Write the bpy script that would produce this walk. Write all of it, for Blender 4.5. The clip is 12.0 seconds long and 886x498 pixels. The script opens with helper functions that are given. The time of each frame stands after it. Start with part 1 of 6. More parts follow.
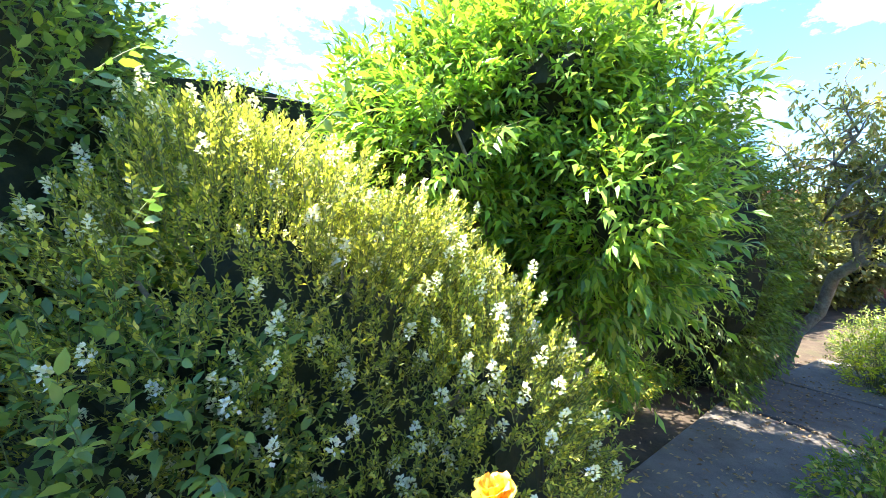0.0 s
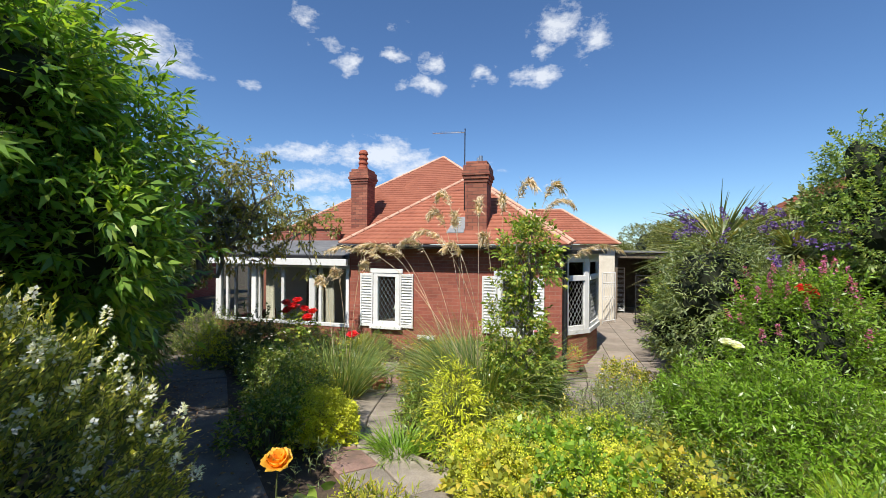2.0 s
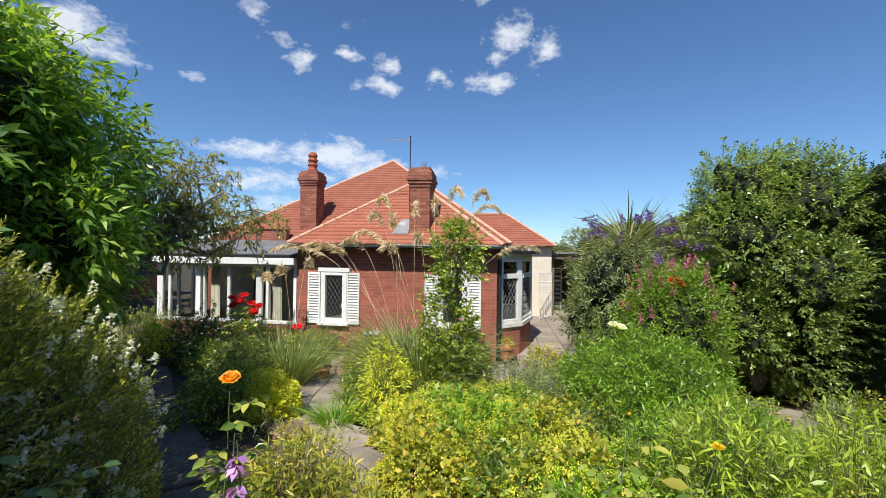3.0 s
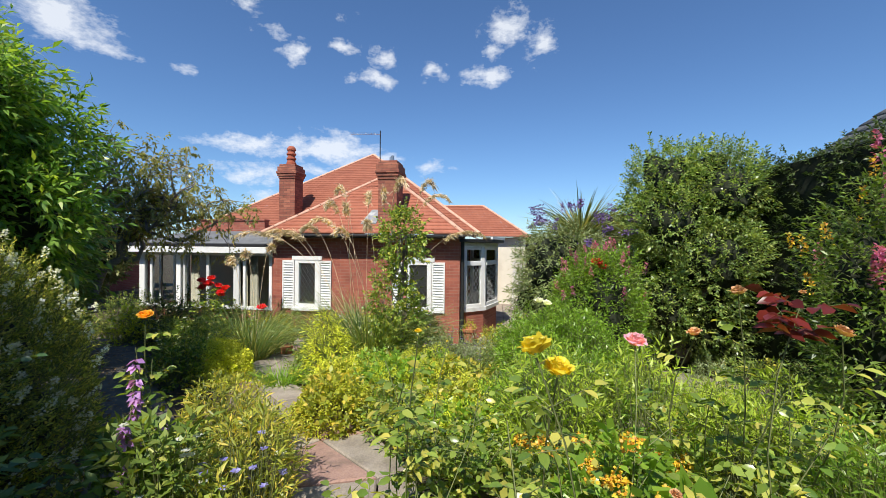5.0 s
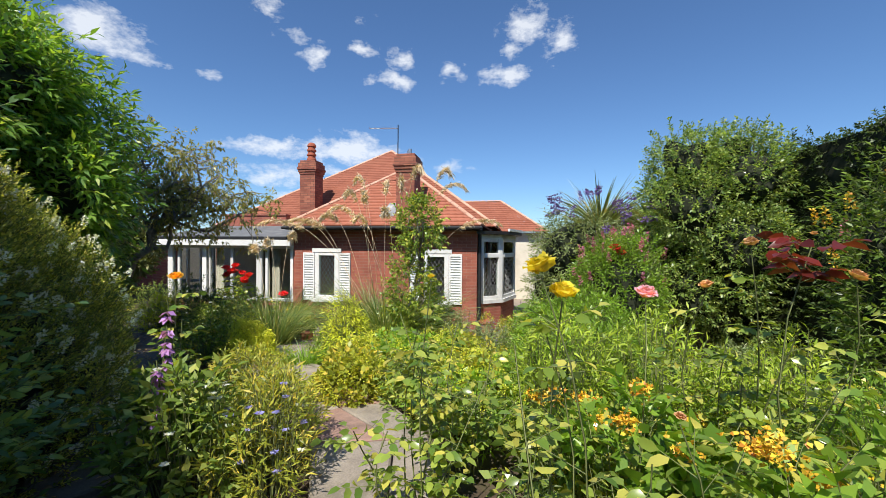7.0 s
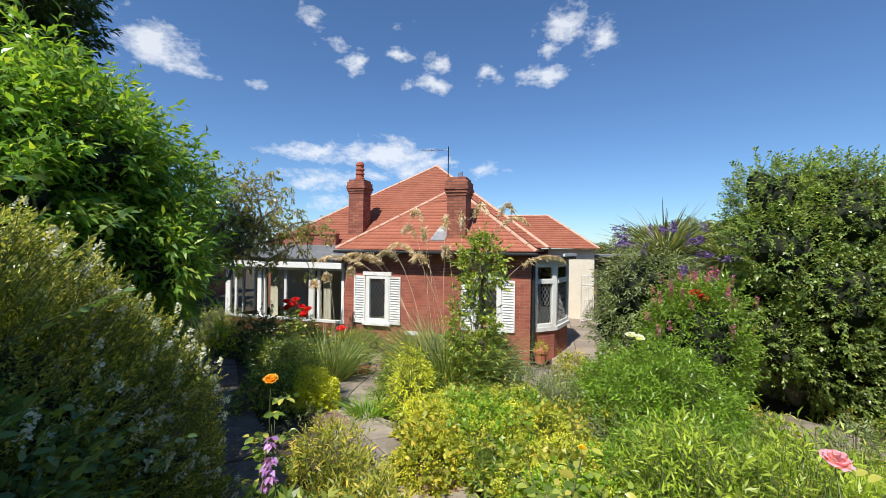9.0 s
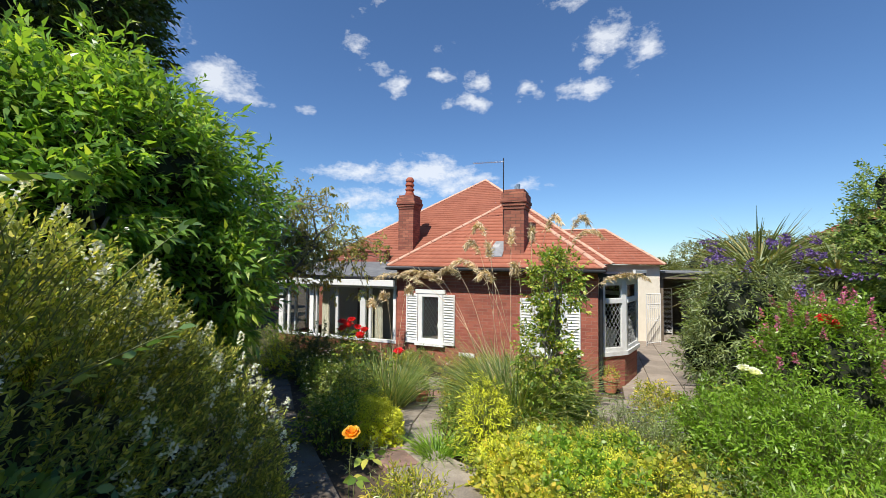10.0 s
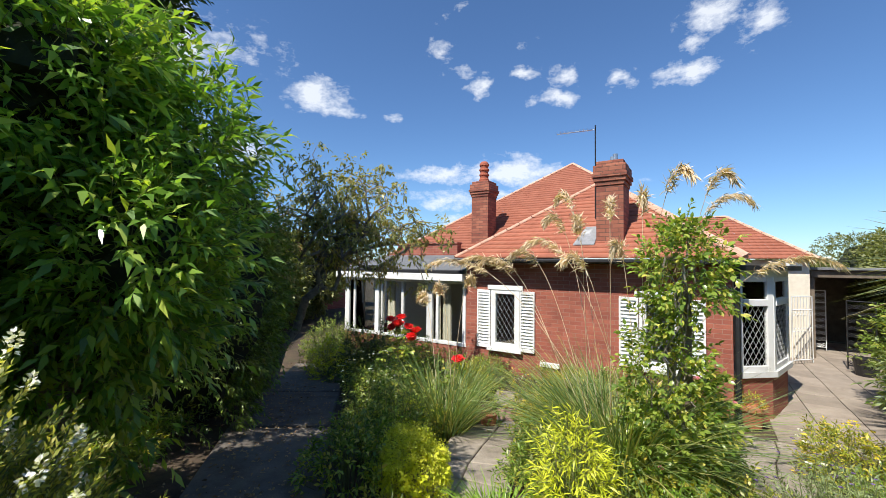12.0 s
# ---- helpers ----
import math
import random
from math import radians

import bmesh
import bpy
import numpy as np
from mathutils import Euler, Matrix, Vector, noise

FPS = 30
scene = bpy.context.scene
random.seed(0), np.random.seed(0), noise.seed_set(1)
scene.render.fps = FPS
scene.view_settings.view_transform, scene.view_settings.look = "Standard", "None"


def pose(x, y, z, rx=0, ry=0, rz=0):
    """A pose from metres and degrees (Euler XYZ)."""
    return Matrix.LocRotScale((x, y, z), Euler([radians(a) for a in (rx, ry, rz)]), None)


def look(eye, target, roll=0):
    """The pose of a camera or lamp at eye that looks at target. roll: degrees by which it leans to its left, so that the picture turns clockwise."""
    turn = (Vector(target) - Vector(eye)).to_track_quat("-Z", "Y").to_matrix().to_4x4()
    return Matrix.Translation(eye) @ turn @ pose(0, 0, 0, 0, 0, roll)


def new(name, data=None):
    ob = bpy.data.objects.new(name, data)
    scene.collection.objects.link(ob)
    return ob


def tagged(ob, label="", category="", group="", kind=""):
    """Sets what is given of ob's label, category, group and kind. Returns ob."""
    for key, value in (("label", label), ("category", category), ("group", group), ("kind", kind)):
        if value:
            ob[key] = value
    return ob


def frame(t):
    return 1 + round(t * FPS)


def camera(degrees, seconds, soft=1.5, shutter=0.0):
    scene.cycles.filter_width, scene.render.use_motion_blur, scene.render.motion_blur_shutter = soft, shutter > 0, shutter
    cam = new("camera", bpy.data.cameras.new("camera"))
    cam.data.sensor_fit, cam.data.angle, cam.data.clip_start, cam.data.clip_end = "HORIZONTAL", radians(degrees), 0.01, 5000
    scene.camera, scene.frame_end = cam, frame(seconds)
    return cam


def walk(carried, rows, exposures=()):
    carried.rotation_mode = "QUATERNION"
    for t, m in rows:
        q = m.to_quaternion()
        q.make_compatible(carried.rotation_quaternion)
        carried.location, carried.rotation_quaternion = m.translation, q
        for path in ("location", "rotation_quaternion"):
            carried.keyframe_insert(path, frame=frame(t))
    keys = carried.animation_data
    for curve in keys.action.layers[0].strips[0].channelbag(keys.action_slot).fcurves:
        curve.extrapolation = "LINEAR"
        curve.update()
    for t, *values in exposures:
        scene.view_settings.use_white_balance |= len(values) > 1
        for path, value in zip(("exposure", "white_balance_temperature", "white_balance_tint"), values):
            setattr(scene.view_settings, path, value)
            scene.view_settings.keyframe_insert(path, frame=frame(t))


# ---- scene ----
cam = camera(95.8, 12.0, soft=0.7)
PATH = [
    (0, (0.053, 0.023, 2.078), (0.071, 2.022, 2.013), -0.2),
    (0.5, (-0.189, 0.201, 2.101), (0.517, 2.071, 2.045), -0.1),
    (1, (-0.384, 0.278, 2.163), (1.044, 1.679, 2.138), 0.7),
    (1.5, (-0.582, 0.245, 2.205), (1.269, 1.002, 2.194), 0.4),
    (2, (-0.848, 0.147, 2.197), (1.138, 0.381, 2.197), 0.5),
    (2.5, (-1.191, 0.002, 2.172), (0.808, 0.075, 2.18), 0.6),
    (3, (-1.433, -0.142, 2.146), (0.567, -0.132, 2.161), 0.8),
    (3.2, (-1.533, -0.213, 2.173), (0.467, -0.221, 2.189), 0.7),
    (5, (-1.973, -0.86, 2.015), (0.027, -0.87, 2.002), 0.6),
    (5.5, (-1.994, -0.892, 1.886), (0.006, -0.893, 1.87), 0.4),
    (6, (-2.012, -0.891, 1.828), (-0.012, -0.872, 1.817), 0.4),
    (6.5, (-2.026, -0.89, 1.813), (-0.027, -0.841, 1.799), 0.5),
    (7, (-2.03, -0.886, 1.817), (-0.031, -0.805, 1.804), 0.5),
    (7.2, (-2.018, -0.878, 1.83), (-0.02, -0.787, 1.816), 0.6),
    (9, (-1.866, -0.486, 2.352), (0.118, -0.228, 2.35), 0.8),
    (9.5, (-1.678, -0.298, 2.418), (0.289, 0.063, 2.466), 0.7),
    (10, (-1.455, -0.074, 2.361), (0.489, 0.386, 2.437), 0.6),
    (10.5, (-1.247, 0.089, 2.275), (0.689, 0.584, 2.355), 0.7),
    (11, (-0.871, 0.093, 2.198), (1.053, 0.636, 2.272), 0.6),
    (11.5, (-0.424, 0.104, 2.196), (1.453, 0.791, 2.27), 0.6),
    (12, (-0.054, 0.098, 2.16), (1.753, 0.951, 2.236), 0.7),
]
EXPOSURES = [(0.0, 2.6), (0.4, 1.9), (0.9, 1.1), (1.5, 0.5), (2.5, 0.25), (7.0, 0.3), (9.0, 0.25), (10.5, 0.28), (12.0, 0.42)]
walk(cam, [(t, look(eye, target, roll)) for t, eye, target, roll in PATH], EXPOSURES)

# ---- sky and sun ----
SUN_TO = Vector((-0.72, 0.20, 1.0)).normalized()
SUN_ELEV = math.asin(SUN_TO.z)
SUN_AZ = math.atan2(SUN_TO.x, SUN_TO.y)
# small fair-weather clouds: azimuth left of +x, elevation, half width, half height (degrees), density
CLOUDS = [
    (25.3, 12.6, 6.5, 1.7, 1.0), (15.5, 13.0, 8.0, 2.6, 1.1), (10.5, 11.5, 6.0, 2.2, 0.9), (25.0, 9.2, 5.5, 2.0, 0.9), (23.4, 6.4, 4.0, 2.0, 0.8), (2.1, 11.3, 4.0, 2.0, 0.6), (17.0, 10.0, 6.0, 1.4, 0.7),
    (43.5, 22.0, 5.0, 3.0, 1.1), (40.0, 20.0, 3.5, 2.0, 0.8), (33.0, 20.2, 2.2, 0.9, 0.6), (26.0, 28.5, 2.6, 1.9, 0.9), (23.5, 26.0, 2.6, 2.0, 0.6), (20.2, 24.2, 2.8, 2.2, 1.0),
    (14.2, 25.6, 3.0, 1.3, 0.8), (8.1, 25.0, 2.6, 2.2, 0.95), (9.0, 22.3, 2.8, 2.0, 0.9), (12.5, 22.2, 2.2, 1.2, 0.6), (2.1, 23.6, 2.6, 2.0, 0.95), (15.0, 28.6, 3.5, 1.5, 0.5),
    (-6.6, 23.1, 4.4, 1.6, 1.15), (-8.1, 28.3, 4.2, 3.0, 0.9), (-7.0, 25.8, 3.0, 1.6, 0.8), (-13.6, 26.2, 3.6, 3.2, 0.8), (-5.0, 33.0, 8.0, 1.6, 0.6), (24.0, 33.0, 4.0, 1.6, 0.6), (-30.0, 33.0, 9.0, 2.5, 0.5),
    (62, 25, 14, 5.0, 0.9), (75, 15, 18, 5.0, 0.9), (95, 20, 20, 7.0, 0.9), (118, 30, 20, 8, 0.9), (55, 14, 10, 3.5, 0.8),
]
world = bpy.data.worlds.new("world")
scene.world = world
world.use_nodes = True
wn, wl = world.node_tree.nodes, world.node_tree.links
background = wn["Background"]
sky = wn.new("ShaderNodeTexSky")
sky.sky_type = "NISHITA"
sky.sun_disc = False
sky.sun_elevation, sky.sun_rotation = SUN_ELEV, SUN_AZ
sky.air_density, sky.dust_density, sky.ozone_density = 1.0, 0.15, 4.0
SKY_STRENGTH = 0.095
background.inputs[1].default_value = SKY_STRENGTH
coord = wn.new("ShaderNodeTexCoord")
puff = wn.new("ShaderNodeTexNoise")
puff.inputs["Scale"].default_value, puff.inputs["Detail"].default_value, puff.inputs["Roughness"].default_value = 19.0, 9.0, 0.66
stretch = wn.new("ShaderNodeMapping")
stretch.inputs["Scale"].default_value = (1.0, 1.0, 1.9)
wl.new(coord.outputs["Generated"], stretch.inputs["Vector"])
billow = wn.new("ShaderNodeTexNoise")
billow.inputs["Scale"].default_value, billow.inputs["Detail"].default_value, billow.inputs["Roughness"].default_value = 11.0, 5.0, 0.6
wl.new(coord.outputs["Generated"], billow.inputs["Vector"])
shift = wn.new("ShaderNodeVectorMath")
shift.operation = "MULTIPLY_ADD"
shift.inputs[1].default_value = (0.10, 0.10, 0.05)
wl.new(billow.outputs["Color"], shift.inputs[0])
centre = wn.new("ShaderNodeVectorMath")
centre.operation = "ADD"
centre.inputs[1].default_value = (-0.05, -0.05, -0.025)
wl.new(coord.outputs["Generated"], centre.inputs[0])
wl.new(centre.outputs[0], shift.inputs[2])
wl.new(stretch.outputs["Vector"], puff.inputs["Vector"])


def sky_math(op, a, b=0.0):
    node = wn.new("ShaderNodeMath")
    node.operation = op
    for k, v in enumerate((a, b)):
        if isinstance(v, (int, float)):
            node.inputs[k].default_value = v
        else:
            wl.new(v, node.inputs[k])
    return node.outputs[0]


cover = None
for az, el, hw, hh, dens in CLOUDS:
    a, e = radians(az), radians(el)
    m = wn.new("ShaderNodeMapping")
    m.vector_type = "TEXTURE"
    m.inputs["Location"].default_value = (math.cos(a) * math.cos(e), math.sin(a) * math.cos(e), math.sin(e))
    m.inputs["Rotation"].default_value = (0, 0, a)
    m.inputs["Scale"].default_value = (0.5, math.tan(radians(hw * (1.15 if el > 18 and az < 50 else 1.35))), math.tan(radians(hh * (1.05 if el > 18 and az < 50 else 1.2))))
    wl.new(shift.outputs[0], m.inputs["Vector"])
    ln = wn.new("ShaderNodeVectorMath")
    ln.operation = "LENGTH"
    wl.new(m.outputs["Vector"], ln.inputs[0])
    blob = sky_math("MULTIPLY", sky_math("MAXIMUM", sky_math("SUBTRACT", 1.0, ln.outputs["Value"]), 0.0), dens)
    cover = blob if cover is None else sky_math("MAXIMUM", cover, blob)
wisp = sky_math("ADD", sky_math("MULTIPLY", cover, 1.5), sky_math("MULTIPLY", puff.outputs["Fac"], 2.6))
wisp = sky_math("MINIMUM", sky_math("MAXIMUM", sky_math("MULTIPLY", sky_math("SUBTRACT", wisp, 1.85), 1.0), 0.0), 0.76)
ragged = sky_math("MULTIPLY", wisp, sky_math("MINIMUM", sky_math("MULTIPLY", cover, 4.0), 1.0))
mix = wn.new("ShaderNodeMix")
mix.data_type = "RGBA"
tint = wn.new("ShaderNodeMix")
tint.data_type, tint.blend_type = "RGBA", "MULTIPLY"
tint.inputs[0].default_value = 1.0
tint.inputs["B"].default_value = (0.80, 1.0, 1.20, 1)
wl.new(sky.outputs[0], tint.inputs["A"])
wl.new(ragged, mix.inputs[0])
wl.new(tint.outputs["Result"], mix.inputs["A"])
mix.inputs["B"].default_value = (8.6, 8.9, 9.3, 1)
wl.new(mix.outputs["Result"], background.inputs[0])

sun = new("sun", bpy.data.lights.new("sun", "SUN"))
sun.data.energy, sun.data.angle, sun.data.color = 5.1, radians(0.53), (1.0, 0.95, 0.86)
sun.matrix_world = look((0, 0, 20), Vector((0, 0, 20)) - SUN_TO)


# ---- materials ----
def material(name):
    m = bpy.data.materials.new(name)
    m.use_nodes = True
    return m, m.node_tree.nodes, m.node_tree.links, m.node_tree.nodes["Principled BSDF"]


def ramp_node(nodes, stops):
    r = nodes.new("ShaderNodeValToRGB")
    els = r.color_ramp.elements
    while len(els) < len(stops):
        els.new(0.5)
    for el, (p, c) in zip(els, stops):
        el.position, el.color = p, (*c, 1)
    return r


def noise_node(nodes, links, vec, scale, detail=5.0, rough=0.6):
    n = nodes.new("ShaderNodeTexNoise")
    n.inputs["Scale"].default_value, n.inputs["Detail"].default_value, n.inputs["Roughness"].default_value = scale, detail, rough
    links.new(vec, n.inputs["Vector"])
    return n


def surface(name, dark, light, scale=8.0, fine=90.0, rough=0.8, bump=0.3, stain=None, stain_scale=1.3, metal=0.0, spec=0.4):
    """A worn surface: two scales of mottling, fine relief and optional stains."""
    m, n, l, b = material(name)
    tc = n.new("ShaderNodeTexCoord").outputs["Object"]
    big, small = noise_node(n, l, tc, scale), noise_node(n, l, tc, fine, 4.0, 0.7)
    add = n.new("ShaderNodeMath")
    add.operation = "MULTIPLY_ADD"
    add.inputs[1].default_value = 0.45
    l.new(small.outputs["Fac"], add.inputs[0])
    half = n.new("ShaderNodeMath")
    half.operation = "MULTIPLY"
    half.inputs[1].default_value = 0.55
    l.new(big.outputs["Fac"], half.inputs[0])
    l.new(half.outputs[0], add.inputs[2])
    r = ramp_node(n, [(0.34, dark), (0.66, light)])
    l.new(add.outputs[0], r.inputs[0])
    col = r.outputs[0]
    if stain:
        s = noise_node(n, l, tc, stain_scale, 6.0, 0.7)
        sr = ramp_node(n, [(0.52, (0, 0, 0)), (0.68, (0.75, 0.75, 0.75))])
        l.new(s.outputs["Fac"], sr.inputs[0])
        mx = n.new("ShaderNodeMix")
        mx.data_type = "RGBA"
        l.new(sr.outputs[0], mx.inputs[0])
        l.new(col, mx.inputs["A"])
        mx.inputs["B"].default_value = (*stain, 1)
        col = mx.outputs["Result"]
    info = n.new("ShaderNodeObjectInfo")
    vary = n.new("ShaderNodeMapRange")
    vary.inputs["To Min"].default_value, vary.inputs["To Max"].default_value = 0.82, 1.14
    l.new(info.outputs["Random"], vary.inputs["Value"])
    hs = n.new("ShaderNodeHueSaturation")
    l.new(vary.outputs[0], hs.inputs["Value"])
    l.new(col, hs.inputs["Color"])
    l.new(hs.outputs[0], b.inputs["Base Color"])
    b.inputs["Roughness"].default_value, b.inputs["Metallic"].default_value, b.inputs["Specular IOR Level"].default_value = rough, metal, spec
    bp = n.new("ShaderNodeBump")
    bp.inputs["Strength"].default_value, bp.inputs["Distance"].default_value = bump, 0.006
    l.new(add.outputs[0], bp.inputs["Height"])
    l.new(bp.outputs[0], b.inputs["Normal"])
    return m


def leafy(name, shade, lit, gloss=0.45, glow=0.45, tip=None):
    """Leaves that differ one by one and let light through."""
    m, n, l, b = material(name)
    gain = 1.0 if ("petal" in name or "berry" in name or "straw" in name or "dry" in name or "froth" in name) else 1.27
    hue = (1.0, 1.0, 1.0) if gain == 1.0 else (1.40, 1.03, 0.88)
    shade, lit, tip = ([min(0.85, c * gain * k) for c, k in zip(q, hue)] if q else None for q in (shade, lit, tip))
    geo = n.new("ShaderNodeNewGeometry")
    stops = [(0.0, shade), (0.7, lit)] + ([(0.97, tip)] if tip else [])
    r = ramp_node(n, stops)
    l.new(geo.outputs["Random Per Island"], r.inputs[0])
    tc = n.new("ShaderNodeTexCoord").outputs["Object"]
    patch = noise_node(n, l, tc, 2.2, 3.0)
    vr = n.new("ShaderNodeMapRange")
    vr.inputs["From Min"].default_value, vr.inputs["From Max"].default_value = 0.3, 0.7
    vr.inputs["To Min"].default_value, vr.inputs["To Max"].default_value = 0.72, 1.25
    l.new(patch.outputs["Fac"], vr.inputs["Value"])
    hs = n.new("ShaderNodeHueSaturation")
    l.new(vr.outputs[0], hs.inputs["Value"])
    l.new(r.outputs[0], hs.inputs["Color"])
    l.new(hs.outputs[0], b.inputs["Base Color"])
    b.inputs["Roughness"].default_value = gloss * 0.85
    b.inputs["Specular IOR Level"].default_value = 0.55
    tr = n.new("ShaderNodeBsdfTranslucent")
    warm = n.new("ShaderNodeMix")
    warm.data_type, warm.blend_type = "RGBA", "MULTIPLY"
    warm.inputs[0].default_value = 1.0
    l.new(hs.outputs[0], warm.inputs["A"])
    warm.inputs["B"].default_value = (1.45, 1.45, 0.5, 1)
    l.new(warm.outputs["Result"], tr.inputs[0])
    ms = n.new("ShaderNodeMixShader")
    ms.inputs[0].default_value = glow
    l.new(b.outputs[0], ms.inputs[1])
    l.new(tr.outputs[0], ms.inputs[2])
    l.new(ms.outputs[0], n["Material Output"].inputs[0])
    return m


def brick(name, c1, c2, mortar, bw=0.225, bh=0.075):
    m, n, l, b = material(name)
    tc = n.new("ShaderNodeTexCoord")
    sep, joinv, plus = n.new("ShaderNodeSeparateXYZ"), n.new("ShaderNodeCombineXYZ"), n.new("ShaderNodeMath")
    l.new(tc.outputs["Object"], sep.inputs[0])
    l.new(sep.outputs[0], plus.inputs[0])
    l.new(sep.outputs[1], plus.inputs[1])
    l.new(plus.outputs[0], joinv.inputs[0])
    l.new(sep.outputs[2], joinv.inputs[1])
    br = n.new("ShaderNodeTexBrick")
    for k, v in (("Color1", c1), ("Color2", c2), ("Mortar", mortar)):
        br.inputs[k].default_value = (*v, 1)
    br.inputs["Scale"].default_value = 1.0
    br.inputs["Brick Width"].default_value, br.inputs["Row Height"].default_value, br.inputs["Mortar Size"].default_value = bw, bh, 0.006
    br.inputs["Mortar Smooth"].default_value = 0.3
    l.new(joinv.outputs[0], br.inputs["Vector"])
    grime = noise_node(n, l, tc.outputs["Object"], 1.7, 6.0, 0.65)
    gr = ramp_node(n, [(0.3, (0.72, 0.70, 0.70)), (0.7, (1.12, 1.1, 1.08))])
    l.new(grime.outputs["Fac"], gr.inputs[0])
    mx = n.new("ShaderNodeMix")
    mx.data_type, mx.blend_type = "RGBA", "MULTIPLY"
    mx.inputs[0].default_value = 1.0
    l.new(br.outputs["Color"], mx.inputs["A"])
    l.new(gr.outputs[0], mx.inputs["B"])
    l.new(mx.outputs["Result"], b.inputs["Base Color"])
    b.inputs["Roughness"].default_value = 0.9
    fine = noise_node(n, l, tc.outputs["Object"], 120, 3.0)
    hgt = n.new("ShaderNodeMath")
    hgt.operation = "MULTIPLY_ADD"
    hgt.inputs[1].default_value = -0.8
    l.new(br.outputs["Fac"], hgt.inputs[0])
    l.new(fine.outputs["Fac"], hgt.inputs[2])
    bp = n.new("ShaderNodeBump")
    bp.inputs["Strength"].default_value, bp.inputs["Distance"].default_value = 0.5, 0.008
    l.new(hgt.outputs[0], bp.inputs["Height"])
    l.new(bp.outputs[0], b.inputs["Normal"])
    return m


def glass_mat(name, rough=0.02):
    m, n, l, b = material(name)
    g, t, f = n.new("ShaderNodeBsdfGlossy"), n.new("ShaderNodeBsdfTransparent"), n.new("ShaderNodeFresnel")
    g.inputs["Roughness"].default_value = rough
    t.inputs[0].default_value = (0.9, 0.94, 0.93, 1)
    f.inputs["IOR"].default_value = 1.42
    ms = n.new("ShaderNodeMixShader")
    l.new(f.outputs[0], ms.inputs[0])
    l.new(t.outputs[0], ms.inputs[1])
    l.new(g.outputs[0], ms.inputs[2])
    l.new(ms.outputs[0], n["Material Output"].inputs[0])
    return m


SOIL = surface("soil", (0.035, 0.024, 0.016), (0.12, 0.085, 0.055), 5, 60, 0.95, 0.9, (0.07, 0.08, 0.03))
SLAB = surface("flagstone", (0.20, 0.165, 0.135), (0.40, 0.345, 0.28), 5, 80, 0.9, 0.5, (0.17, 0.15, 0.10), 3.0)
SLAB_PINK = surface("pink_flagstone", (0.26, 0.15, 0.12), (0.45, 0.29, 0.23), 5, 80, 0.9, 0.5, (0.18, 0.13, 0.10), 3.0)
DARK_PATH = surface("old_tarmac", (0.10, 0.088, 0.076), (0.23, 0.20, 0.165), 4, 120, 0.9, 0.7, (0.10, 0.075, 0.05), 2.5)
CONCRETE = surface("concrete_paving", (0.24, 0.195, 0.155), (0.38, 0.32, 0.26), 3, 70, 0.9, 0.4, (0.24, 0.20, 0.16), 0.9)
LITTER = leafy("dry_leaf", (0.16, 0.09, 0.04), (0.42, 0.28, 0.13), 0.8, 0.1)
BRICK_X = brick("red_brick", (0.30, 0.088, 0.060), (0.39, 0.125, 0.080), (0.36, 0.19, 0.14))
# same brick, darkened to paint in shade on the side walls and bay base
BRICK_Y = brick("red_brick_shaded_side", (0.27, 0.082, 0.058), (0.35, 0.115, 0.076), (0.34, 0.17, 0.12))
CHIMNEY = brick("chimney_brick", (0.24, 0.075, 0.05), (0.40, 0.15, 0.09), (0.13, 0.075, 0.055))
TILE = surface("clay_roof_tile", (0.25, 0.078, 0.045), (0.38, 0.132, 0.078), 2.2, 40, 0.8, 0.3, (0.33, 0.12, 0.07), 1.0)
RIDGE = surface("ridge_mortar_tile", (0.52, 0.25, 0.16), (0.74, 0.47, 0.35), 6, 60, 0.85, 0.4)
WHITE = surface("white_paint", (0.74, 0.74, 0.72), (0.84, 0.84, 0.82), 6, 120, 0.45, 0.08, (0.62, 0.61, 0.57), 3.0)
CREAM = surface("cream_render", (0.66, 0.60, 0.48), (0.78, 0.72, 0.60), 3, 150, 0.9, 0.4, (0.55, 0.48, 0.38))
BLACK = surface("black_gutter_paint", (0.012, 0.012, 0.013), (0.03, 0.03, 0.032), 10, 90, 0.5, 0.1)
FELT = surface("grey_roof_felt", (0.10, 0.105, 0.11), (0.20, 0.205, 0.21), 4, 140, 0.85, 0.4, (0.25, 0.25, 0.24), 1.6)
LEAD = surface("lead_flashing", (0.16, 0.165, 0.17), (0.30, 0.30, 0.31), 8, 70, 0.6, 0.2, (0.5, 0.5, 0.49), 4.0)
STEEL = surface("galvanised_steel", (0.45, 0.46, 0.47), (0.62, 0.63, 0.64), 10, 60, 0.35, 0.05, metal=0.9)
POT = surface("terracotta", (0.42, 0.14, 0.07), (0.60, 0.24, 0.13), 6, 80, 0.85, 0.3, (0.55, 0.36, 0.27), 5.0)
POT_RED = surface("chimney_pot_clay", (0.36, 0.09, 0.05), (0.50, 0.15, 0.08), 6, 80, 0.8, 0.3)
WOOD = surface("weathered_timber", (0.10, 0.075, 0.055), (0.24, 0.19, 0.14), 6, 70, 0.85, 0.5)
BARK = surface("bark", (0.11, 0.09, 0.07), (0.34, 0.30, 0.24), 14, 60, 0.95, 0.9, (0.32, 0.33, 0.27), 6.0)
TWIG = surface("green_stem", (0.12, 0.15, 0.05), (0.25, 0.27, 0.10), 20, 90, 0.7, 0.2)
INSIDE = surface("plain_room_wall", (0.50, 0.46, 0.38), (0.60, 0.56, 0.47), 2, 60, 0.9, 0.1)
